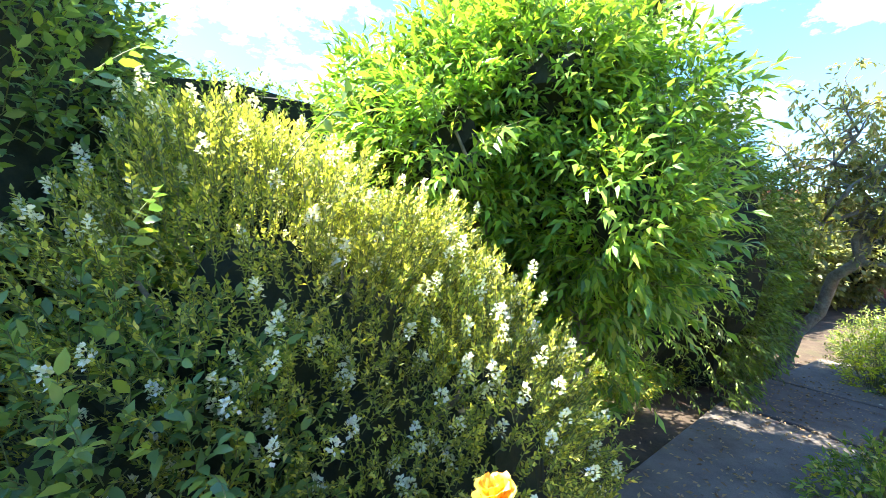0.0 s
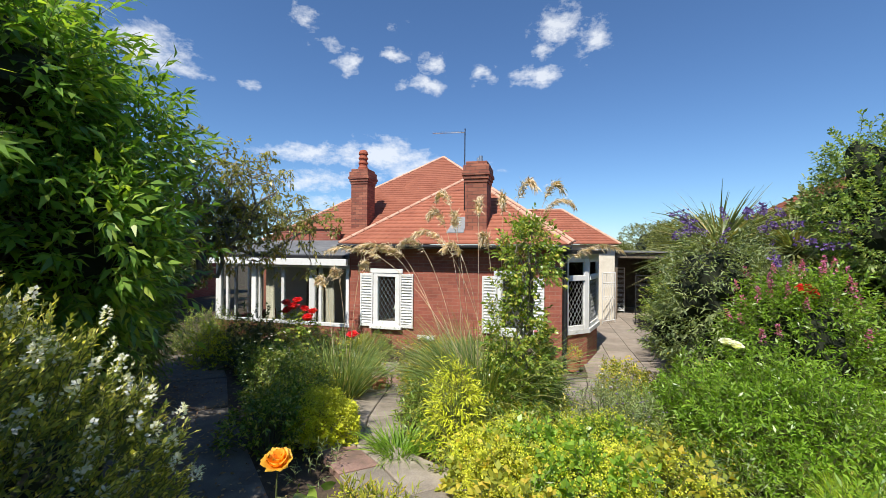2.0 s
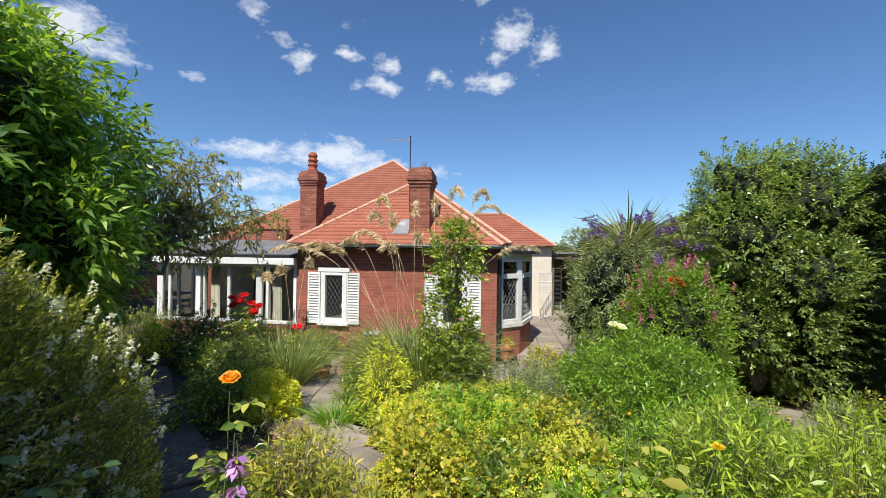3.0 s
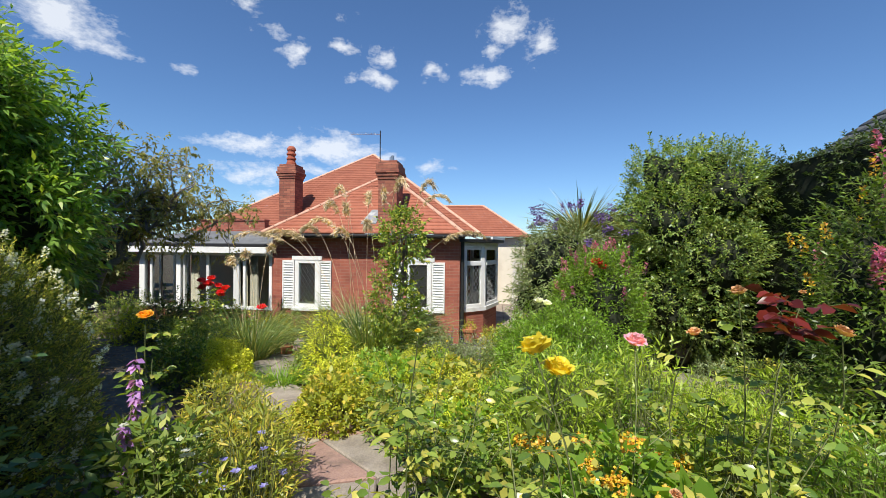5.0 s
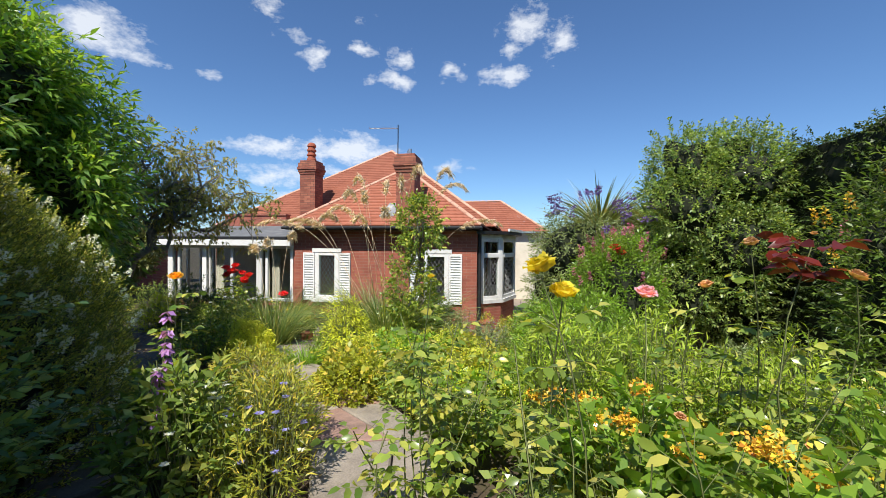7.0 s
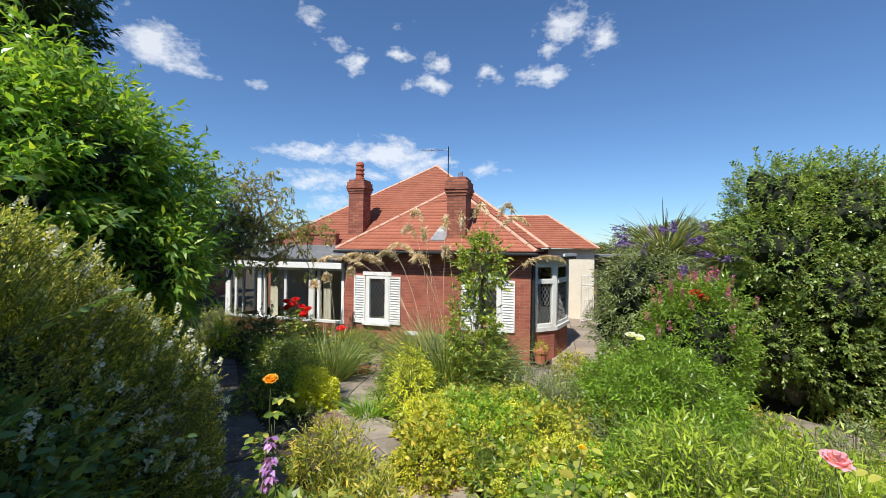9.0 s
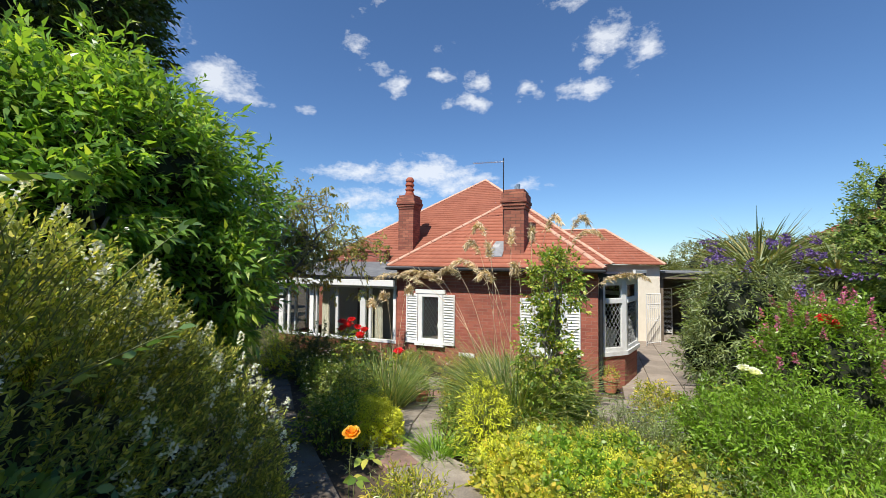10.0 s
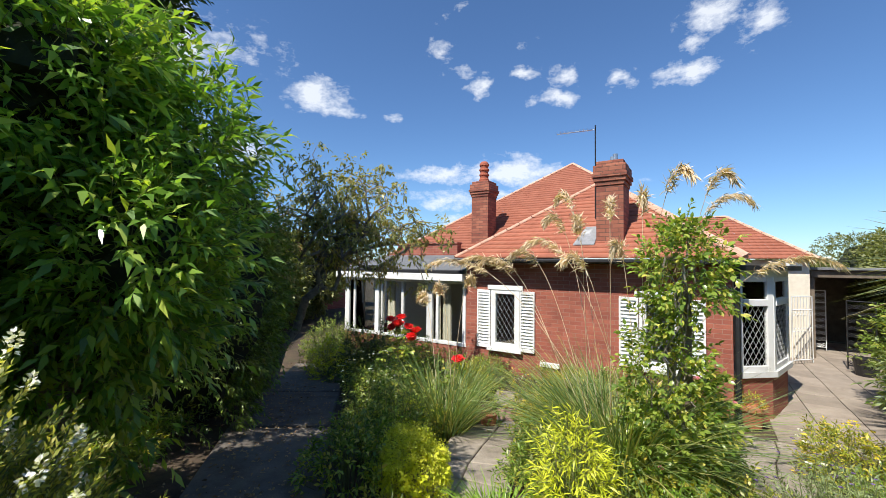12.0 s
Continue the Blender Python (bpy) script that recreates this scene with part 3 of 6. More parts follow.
def leaded_window(y1, y0, louvres=True):
    """Casement with diamond leading, a sill, and louvred shutters to both sides."""
    zc0, zc1 = WZ0, WZ1
    bm = bmesh.new()
    for lo, hi in (((FX - 0.03, y0 - 0.13, zc0), (FX + 0.07, y0 - 0.02, zc1)), ((FX - 0.03, y1 + 0.02, zc0), (FX + 0.07, y1 + 0.13, zc1)),
                   ((FX - 0.03, y0 - 0.02, zc0), (FX + 0.07, y1 + 0.02, zc0 + 0.09)), ((FX - 0.03, y0 - 0.02, zc1 - 0.08), (FX + 0.07, y1 + 0.02, zc1))):
        box(bm, lo, hi, 0.006)
    win = part("window", bm, WHITE, house, "white window with diamond leaded glass between louvred shutters")
    boxed("sill", (FX - 0.10, y0 - 0.19, zc0 - 0.075), (FX + 0.02, y1 + 0.19, zc0 - 0.002), WHITE, win, 0.008)
    boxed("head_board", (FX - 0.045, y0 - 0.20, zc1 + 0.002), (FX + 0.0, y1 + 0.20, zc1 + 0.10), WHITE, win, 0.006)
    pane = boxed("pane", (FX + 0.022, y0 - 0.02, zc0 + 0.09), (FX + 0.028, y1 + 0.02, zc1 - 0.08), GLASS, win, 0)
    pane.visible_shadow = False
    lead = Soup()
    w, h, z0 = y1 - y0 + 0.04, zc1 - zc0 - 0.17, zc0 + 0.09
    st = 0.10
    for sgn in (1, -1):
        for k in np.arange(-h, w + h, st):
            ts = [(k + t * 0.62 * sgn, t) for t in np.linspace(0, h, 40)]
            ins = [(a, t) for a, t in ts if 0 <= a <= w]
            if len(ins) > 1:
                a, b = ins[0], ins[-1]
                lead.tubes([(FX + 0.018, y0 - 0.02 + a[0], z0 + a[1])], [(FX + 0.018, y0 - 0.02 + b[0], z0 + b[1])], 0.005, 0.005)
    put("leading", lead.mesh("leading"), LEADING, win, "grey diamond leading")
    for side in (1, -1):
        c = (y1 + 0.13 + 0.165) if side > 0 else (y0 - 0.13 - 0.165)
        bm = bmesh.new()
        hw, zz0, zz1 = 0.155, zc0 - 0.035, zc1 - 0.01
        for a, b in ((c - hw, c - hw + 0.035), (c + hw - 0.035, c + hw)):
            box(bm, (FX - 0.045, a, zz0), (FX - 0.004, b, zz1), 0.004)
        for a, b in ((zz0, zz0 + 0.07), (zz1 - 0.06, zz1)):
            box(bm, (FX - 0.043, c - hw + 0.035, a), (FX - 0.006, c + hw - 0.035, b), 0.004)
        box(bm, (FX - 0.012, c - hw + 0.03, zz0 + 0.06), (FX - 0.006, c + hw - 0.03, zz1 - 0.05))
        sh = part("shutter", bm, WHITE, house, "white louvred timber shutter")
        k = 17
        for j in range(k):
            z = zz0 + 0.10 + (zz1 - zz0 - 0.19) * j / (k - 1)
            bm = bmesh.new()
            box(bm, (-0.019, -hw + 0.033, -0.004), (0.019, hw - 0.033, 0.004))
            bmesh.ops.transform(bm, matrix=Matrix.Translation((FX - 0.024, c, z)) @ Matrix.Rotation(radians(-48), 4, "Y"), verts=bm.verts)
            part("slat", bm, WHITE, sh)


leaded_window(*WIN1)
leaded_window(*WIN2)

# table lamp just inside the window
lamp = thing("table_lamp", "small cream shaded table lamp standing inside the window", "lamp")
lamp.matrix_world = HOUSE
boxed("lamp_shelf", (FX + 0.30, WIN1[1] - 0.3, GROUND_H + 0.20), (FX + 0.62, WIN1[0] + 0.3, 0.52), WOOD, house, 0.004)
bm = bmesh.new()
bmesh.ops.create_cone(bm, cap_ends=False, segments=20, radius1=0.14, radius2=0.085, depth=0.18, matrix=Matrix.Translation((FX + 0.45, 3.42, 0.86)))
part("shade", bm, CURTAIN, lamp, smooth=True)
bm = bmesh.new()
bmesh.ops.create_cone(bm, cap_ends=True, segments=14, radius1=0.06, radius2=0.025, depth=0.26, matrix=Matrix.Translation((FX + 0.45, 3.42, 0.65)))
part("base", bm, WHITE, lamp, smooth=True)

# bow bay on the side wall
bay_in = [(x, y + 0.0) for x, y in BAY]
bm = bmesh.new()
prism(bm, bay_in + [(11.2, -0.27), (7.80, -0.27)], GROUND_H - 0.3, 0.42)
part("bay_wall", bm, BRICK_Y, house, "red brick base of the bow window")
for zz, hh, off, nm_ in ((0.42, 0.09, 0.07, "sill"), (2.02, 0.10, 0.03, "head")):
    bm = bmesh.new()
    prism(bm, [(7.78, -0.275)] + [(x, y - off) for x, y in BAY] + [(11.22, -0.275)], zz, zz + hh)
    part(nm_, bm, WHITE, house)
for i in range(4):
    (xa, ya), (xb, yb) = BAY[i], BAY[i + 1]
    L = math.hypot(xb - xa, yb - ya)
    m = Matrix.Translation((xa, ya, 0)) @ Matrix.Rotation(math.atan2(yb - ya, xb - xa), 4, "Z")
    bm = bmesh.new()
    for lo, hi in (((0, -0.035, 0.51), (0.11, 0.045, 2.02)), ((L - 0.11, -0.035, 0.51), (L, 0.045, 2.02)), ((0.11, -0.05, 1.55), (L - 0.11, 0.04, 1.66)),
                   ((0.11, -0.03, 0.51), (L - 0.11, 0.04, 0.60)), ((0.11, -0.03, 1.94), (L - 0.11, 0.04, 2.02))):
        box(bm, lo, hi, 0.005)
    bmesh.ops.transform(bm, matrix=m, verts=bm.verts)
    win = part("window", bm, WHITE, house, "white bow window casement with leaded glass")
    bm = bmesh.new()
    box(bm, (0.085, 0.0, 0.58), (L - 0.085, 0.006, 1.95))
    bmesh.ops.transform(bm, matrix=m, verts=bm.verts)
    part("pane", bm, GLASS, win).visible_shadow = False
    lead = Soup()
    w, h, z0, st = L - 0.17, 0.98, 0.58, 0.105
    for sgn in (1, -1):
        for k in np.arange(-h, w + h, st):
            ins = [(k + t * 0.62 * sgn, t) for t in np.linspace(0, h, 40) if 0 <= k + t * 0.62 * sgn <= w]
            if len(ins) > 1:
                a, b = ins[0], ins[-1]
                lead.tubes([m @ Vector((0.085 + a[0], -0.006, z0 + a[1]))], [m @ Vector((0.085 + b[0], -0.006, z0 + b[1]))], 0.005, 0.005)
    put("leading", lead.mesh("leading"), LEADING, win)
bm = bmesh.new()
prism(bm, [(7.45, -0.255)] + [(x - 0.12, y - 0.2) for x, y in BAY] + [(11.4, -0.255)], 2.125, 2.20)
part("soffit", bm, BLACK, house, "black painted soffit over the bow window")
bm = bmesh.new()
prism(bm, [(8.15, -1.02), (9.25, -1.34), (10.5, -1.17), (10.5, -1.12), (9.25, -1.29), (8.15, -0.97)], 2.205, 2.27)
part("gutter", bm, WHITE, house)
for (xa, ya), (xb, yb) in (((8.05, -0.32), (8.35, -0.52)), ((9.25, -0.95), (9.5, -1.0))):
    curt = Soup()
    k = np.arange(25)
    px = xa + (xb - xa) * k / 24 + 0.03 * np.sin(k * 1.6)
    py = ya + (yb - ya) * k / 24 + 0.03 * np.cos(k * 1.6) + 0.12
    v = np.concatenate([np.stack([px, py, np.full(25, 0.45)], 1), np.stack([px, py, np.full(25, 1.98)], 1)])
    curt.add(v, [[j, j + 1, j + 26, j + 25] for j in range(24)])
    put("curtain", curt.mesh("curtain"), CURTAIN, house, "pale curtain inside the bow window", True)


# ---- roofs: stepped courses of plain tiles, cut to each slope ----
def tile_slope(soup, a, b, top_a, top_b, gauge=0.15, lift=0.034):
    """Courses from the eave a-b up to the top edge; each course is a thin lapped strip cut into tiles."""
    a, b, ta, tb = (np.array(p, float) for p in (a, b, top_a, top_b))
    up = ((ta + tb) - (a + b)) / 2
    run = np.linalg.norm(up - np.dot(up, unit(b - a)) * unit(b - a))
    nrm = unit(np.cross(b - a, ta - a + (tb - b)))
    nrm = nrm if nrm[2] > 0 else -nrm
    k = int(run / gauge)
    rng = np.random.default_rng(7)
    for j in range(k):
        t0, t1 = j / k, min(1.0, (j + 1.25) / k)
        l0, r0 = a + (ta - a) * t0, b + (tb - b) * t0
        l1, r1 = a + (ta - a) * t1, b + (tb - b) * t1
        n = max(1, int(np.linalg.norm(r0 - l0) / 0.165))
        s = np.clip((np.arange(n + 1) + (0.5 if j % 2 else 0.0) * (np.arange(n + 1) % (n + 1) > 0)) / n, 0, 1)
        s[-1] = 1.0
        lo, hi = l0 + (r0 - l0) * s[:, None], l1 + (r1 - l1) * s[:, None]
        e = lift * (1 + 0.07 * rng.normal(size=n))[:, None]
        p0, p1, q1, q0 = lo[:-1] + nrm * e, lo[1:] + nrm * e, hi[1:] + nrm * 0.004, hi[:-1] + nrm * 0.004
        d0, d1 = lo[:-1] - nrm * 0.002, lo[1:] - nrm * 0.002
        v = np.stack([p0, p1, q1, q0, d0, d1], 1)
        f = np.arange(n)[:, None, None] * 6 + np.array([[0, 1, 2, 3], [4, 5, 1, 0]])[None]
        soup.add(v, f.reshape(-1, 4))


def ridge_run(bm, a, b, r=0.062):
    """Half-round ridge tiles end to end."""
    a, b = Vector(a), Vector(b)
    n = max(1, round((b - a).length / 0.33))
    q = (b - a).to_track_quat("X", "Z").to_matrix().to_4x4()
    for i in range(n):
        p, e = a.lerp(b, i / n), (b - a).length / n
        ring = []
        for x in (0.005, e - 0.012):
            ring.append([bm.verts.new(Matrix.Translation(p) @ q @ Vector((x, r * math.cos(t), r * math.sin(t) * 0.75 + 0.006))) for t in [math.pi * k / 6 for k in range(7)]])
        for k in range(6):
            bm.faces.new((ring[0][k], ring[1][k], ring[1][k + 1], ring[0][k + 1]))
        for rr in ring:
            bm.faces.new(rr)


EZ, PITCH = 2.30, 0.735
fl, fr, apex = (7.22, 4.58, EZ), (7.22, -0.40, EZ), (9.71, 2.09, EZ + 2.49 * PITCH)
rb = (14.2, 2.09, apex[2])
roof = Soup()
tile_slope(roof, fl, fr, apex, apex)
tile_slope(roof, fr, (14.2, -0.40, EZ), apex, rb)
tile_slope(roof, (14.2, 4.58, EZ), fl, rb, apex)
front_roof = put("roof", roof.mesh("roof"), TILE, house, "red clay plain tiles over the front room")
mr = 4.67
mz = 2.40
top = (14.42, 4.05, mz + mr * PITCH)
ml, mrr = (top[0] - mr, top[1] + mr, mz), (top[0] - mr, top[1] - mr, mz)
topb = (17.0, 4.05, top[2])
roof = Soup()
tile_slope(roof, ml, mrr, top, top)
tile_slope(roof, (topb[0] + mr, ml[1], mz), ml, topb, top)
tile_slope(roof, mrr, (topb[0] + mr, mrr[1], mz), top, topb)
main_roof = put("roof", roof.mesh("roof"), TILE, house, "steep red clay tiled main roof")
wz, wr = 2.42, 1.9
wl0, wr0 = (14.0, 1.4, wz), (14.0, -2.4, wz)
wt0, wt1 = (14.0 + wr, 1.4, wz + wr * PITCH), (14.0 + wr, -2.4 + wr, wz + wr * PITCH)
roof = Soup()
tile_slope(roof, wl0, wr0, wt0, wt1)
tile_slope(roof, wr0, (17.8, -2.4, wz), wt1, wt1)
wing_roof = put("roof", roof.mesh("roof"), TILE, house, "red clay tiled roof of the far wing")
for ob, runs in ((front_roof, ((fl, apex), (fr, apex), (apex, (12.0, 2.09, apex[2])))), (main_roof, ((ml, top), (mrr, top), (top, topb))), (wing_roof, ((wr0, wt1), (wt1, wt0)))):
    bm = bmesh.new()
    for a, b in runs:
        ridge_run(bm, a, b)
    part("ridge_tiles", bm, RIDGE, ob, "pale mortared hip and ridge tiles")
# eaves: dark soffit, gutter
bm = bmesh.new()
prism(bm, [(7.26, 4.54), (7.26, -0.36), (FX + 0.3, -0.36), (FX + 0.3, 4.54)], 2.205, 2.275)
part("soffit", bm, BLACK, house, "black eaves board")
bm = bmesh.new()
box(bm, (7.14, -0.42, 2.215), (7.25, 4.60, 2.285), 0.02)
part("gutter", bm, BLACK, house)
boxed("downpipe", (FX + 0.02, WR - 0.10, GROUND_H), (FX + 0.10, WR - 0.02, 2.2), BLACK, house, 0.02)
boxed("ceiling", (FX + 0.29, WR + 0.1, 2.17), (14.3, WL - 0.1, 2.21), WHITE, house, 0)


def chimney(x, y0, y1, depth, zb, zt, pots, label):
    """A stack with corbelled courses, flashing and pots."""
    bm, courses = bmesh.new(), []
    box(bm, (x, y0, zb), (x + depth, y1, zt - 0.46), 0.006)
    for k, (o, z0, z1) in enumerate(((0.02, 0.46, 0.385), (0.045, 0.385, 0.31), (0.07, 0.31, 0.235), (0.045, 0.235, 0.085), (0.0, 0.085, 0.0))):
        cb = bmesh.new()
        box(cb, (x - o, y0 - o, zt - z0), (x + depth + o, y1 + o, zt - z1), 0.006)
        courses.append(cb)
    st = part("chimney", bm, CHIMNEY, house, label)
    for cb in courses:
        part("corbel_course", cb, CHIMNEY, st)
    bm = bmesh.new()
    box(bm, (x - 0.08, y0 - 0.07, zb + 0.0), (x - 0.003, y1 + 0.09, zb + 0.10), 0.02)
    part("flashing", bm, LEAD, st)
    return st


st = chimney(7.62, 1.30, 1.77, 0.62, 2.44, 4.10, 0, "tall corbelled red brick chimney stack with steel flue")
for dx, dy in ((0.2, 0.17), (0.38, 0.25)):
    bm = bmesh.new()
    bmesh.ops.create_cone(bm, cap_ends=True, segments=14, radius1=0.045, radius2=0.045, depth=0.16, matrix=Matrix.Translation((7.62 + dx, 1.30 + dy, 4.17)))
    part("flue", bm, STEEL, st, smooth=False)
bm = bmesh.new()
prism(bm, [(7.50, 1.78), (7.50, 2.16), (8.0, 2.04), (8.0, 1.78)], [2.545, 2.545, 2.91, 2.91], [2.562, 2.562, 2.932, 2.932])
part("flashing", bm, LEAD, st, "pale lead patch on the tiles")
st = chimney(10.25, 5.34, 5.88, 0.55, 2.6, 4.62, 1, "red brick chimney stack with one clay pot")
bm = bmesh.new()
cx, cy = 10.52, 5.61
prof = [(0.15, 4.62), (0.155, 4.70), (0.13, 4.73), (0.125, 4.80), (0.15, 4.82), (0.15, 4.86), (0.12, 4.88), (0.12, 4.95), (0.15, 4.97), (0.15, 5.01), (0.12, 5.03), (0.12, 5.10), (0.145, 5.12), (0.135, 5.18), (0.09, 5.24), (0.06, 5.25)]
rings = [[bm.verts.new((cx + r * math.cos(k * math.pi / 9), cy + r * math.sin(k * math.pi / 9), z)) for k in range(18)] for r, z in prof]
for a, b in zip(rings, rings[1:]):
    for k in range(18):
        bm.faces.new((a[k], a[(k + 1) % 18], b[(k + 1) % 18], b[k]))
bm.faces.new(rings[-1])
part("chimney_pot", bm, POT_RED, st, "louvred red clay chimney pot")

aerial = thing("tv_aerial", "thin television aerial on a tall pole beside the chimney", "aerial")
aerial.matrix_world = HOUSE
s = Soup()
s.tubes([(8.28, 1.93, 2.9)], [(8.28, 1.93, 5.02)], 0.018, 0.016)
put("pole", s.mesh("pole"), BLACK, aerial)
s = Soup()
s.tubes([(8.28, 1.93, 4.93)], [(8.10, 2.65, 4.90)], 0.011, 0.009)
for k in range(11):
    t = k / 10
    p = np.array([8.28 - 0.18 * t, 1.93 + 0.72 * t, 4.93 - 0.03 * t])
    s.tubes([p + np.array([-0.09, -0.02, 0.012])], [p + np.array([0.09, 0.02, 0.012])], 0.006, 0.006)
put("boom", s.mesh("boom"), STEEL, aerial)

# parapet behind the sun room
bm = bmesh.new()
box(bm, (9.62, 5.98, 2.05), (9.84, 8.15, 2.74))
box(bm, (9.58, 5.96, 2.742), (9.88, 8.20, 2.80), 0.01)
part("parapet", bm, BRICK_X, house, "low red brick parapet wall")

# ---- the glazed sun room ----
sunroom = thing("sun_room", "white framed flat-roofed sun room joined to the bungalow", "conservatory")
sunroom.matrix_world = HOUSE
SX, SY0, SY1 = 7.62, WL + 0.01, 8.30
boxed("fascia", (SX - 0.275, SY0 - 0.02, 1.79), (SX - 0.17, SY1 + 0.12, 1.945), WHITE, sunroom, 0.006)
bm = bmesh.new()
prism(bm, [(SX - 0.16, SY0), (SX - 0.16, SY1 + 0.15), (9.6, SY1 + 0.15), (9.6, SY0)], [1.95, 1.95, 2.34, 2.34], [2.04, 2.04, 2.42, 2.42])
part("roof", bm, FELT, sunroom, "grey felted shallow roof")
boxed("gutter", (SX - 0.26, SY0 - 0.0, 1.955), (SX - 0.165, SY1 + 0.15, 2.03), BLACK, sunroom, 0.015)
boxed("base_wall", (SX - 0.02, SY0, GROUND_H - 0.3), (SX + 0.2, SY1, 0.34), BRICK_X, sunroom, 0)
boxed("base_wall", (SX + 0.2, SY1 - 0.2, GROUND_H - 0.3), (9.9, SY1, 0.34), BRICK_Y, sunroom, 0)
boxed("back_wall", (9.7, SY0, GROUND_H), (9.8, SY1, 2.3), INSIDE, sunroom, 0)
boxed("floor", (SX + 0.2, SY0, GROUND_H), (9.7, SY1 - 0.2, GROUND_H + 0.12), FLOOR_IN, sunroom, 0)
for y, w in ((8.22, 0.16), (7.95, 0.07), (7.15, 0.13), (6.98, 0.05), (6.31, 0.08), (5.50, 0.16), (5.28, 0.07), (4.56, 0.08)):
    boxed("post", (SX - 0.03, y - w / 2, 0.342), (SX + 0.05, y + w / 2, 1.80), WHITE, sunroom, 0.006)
boxed("rail", (SX - 0.035, SY0, 0.345), (SX + 0.055, SY1, 0.42), WHITE, sunroom, 0.004)
boxed("rail", (SX - 0.036, SY0, 1.72), (SX + 0.056, SY1, 1.795), WHITE, sunroom, 0.004)
for a, b in ((8.14, 7.985), (7.915, 7.22), (7.085, 7.005), (6.955, 6.35), (6.27, 5.58), (5.42, 5.315), (5.245, 4.60)):
    boxed("pane", (SX + 0.006, b, 0.42), (SX + 0.012, a, 1.72), GLASS, sunroom, 0).visible_shadow = False
for k in range(5):
    boxed("post", (SX + 0.1 + k * 0.5, SY1 - 0.07, 0.342), (SX + 0.17 + k * 0.5, SY1, 1.95 + k * 0.08), WHITE, sunroom, 0.004)
for ya, yb in ((6.93, 6.70), (5.25, 5.02), (5.44, 5.32)):
    k = np.arange(25)
    py = ya + (yb - ya) * k / 24
    px = SX + 0.16 + 0.03 * np.sin(k * 1.7)
    bm_s = Soup()
    v = np.concatenate([np.stack([px, py + 0.03 * np.sin(k * 0.2), np.full(25, GROUND_H + 0.15)], 1), np.stack([px, py, np.full(25, 1.72)], 1)])
    bm_s.add(v, [[j, j + 1, j + 26, j + 25] for j in range(24)])
    put("curtain", bm_s.mesh("curtain"), CURTAIN, sunroom, "tied cream curtain", True)
boxed("door", (9.64, 6.45, GROUND_H + 0.12), (9.698, 7.0, 1.9), WOOD, sunroom, 0.004, "brown door to the house")

# ---- yard beside the house ----
def hp(x, y, z):
    return HOUSE @ Vector((x, y, z))


carport = thing("carport", "timber framed carport with a dark flat roof", "carport")
carport.matrix_world = HOUSE
boxed("beam", (14.6, -4.6, 1.92), (14.74, -2.32, 2.12), WOOD, carport, 0.01)
boxed("roof", (14.5, -4.7, 2.125), (18.9, -2.30, 2.2), FELT, carport, 0.01)
for y in (-2.4, -4.5):
    boxed("post", (14.61, y, GROUND_H), (14.72, y + 0.1, 1.918), WOOD, carport, 0.008)
boxed("back_fence", (18.4, -4.6, GROUND_H), (18.48, -2.3, 2.12), WOOD, carport, 0.01)
boxed("side_fence", (14.75, -4.66, GROUND_H), (18.4, -4.58, 2.12), WOOD, carport, 0.01)


def iron_gate(label, a, b, h, mat, scroll):
    """A wrought gate leaf from a to b (plan points in house axes), with bars and scrollwork."""
    g = thing("metal_gate", label, "gate")
    a, b = np.array([*a, GROUND_H + 0.04]), np.array([*b, GROUND_H + 0.04])
    up = np.array([0, 0, h])
    W = lambda p: np.array(hp(*p))
    s = Soup()
    for p, q in ((a, a + up), (b, b + up), (a + 0.05 * up, b + 0.05 * up), (a + up, b + up), (a + 0.8 * up, b + 0.8 * up)):
        s.tubes([W(p)], [W(q)], 0.016, 0.016)
    put("gate_frame", s.mesh("gate_frame"), mat, g)
    n = max(3, int(np.linalg.norm(b - a) / 0.10))
    if not scroll:
        for k in range(1, n):
            s = Soup()
            p = a + (b - a) * k / n
            s.tubes([W(p + 0.05 * up)], [W(p + up * (0.99 + 0.02 * (k % 2)))], 0.008, 0.008)
            put("bar", s.mesh("bar"), mat, g)
    s = Soup()
    rows = (0.5, 0.74) if not scroll else np.arange(0.08, 0.96, 0.105)
    for zz in rows:
        for k in range(n):
            c = a + (b - a) * (k + 0.5) / n + up * zz
            r = np.linalg.norm(b - a) / n * 0.47
            e = unit(b - a)
            pts = [c + e * r * math.cos(t) + np.array([0, 0, 1]) * r * math.sin(t) for t in np.linspace(0, 2 * math.pi, 11)]
            s.tubes([W(p) for p in pts[:-1]], [W(p) for p in pts[1:]], 0.007, 0.007)
            if scroll:
                s.tubes([W(pts[1]), W(pts[4])], [W(pts[6]), W(pts[9])], 0.006, 0.006)
    put("scrollwork", s.mesh("scrollwork"), mat, g)
    return g


iron_gate("open white wrought iron gate with upright bars", (13.2, -1.72), (13.72, -2.19), 1.68, WHITE, False)
iron_gate("white cast metal lattice screen beside the gate", (16.0, -2.42), (16.0, -2.86), 1.75, WHITE, True)
iron_gate("black open metal lattice gate", (13.4, -2.76), (13.15, -3.2), 1.62, BLACK, True)


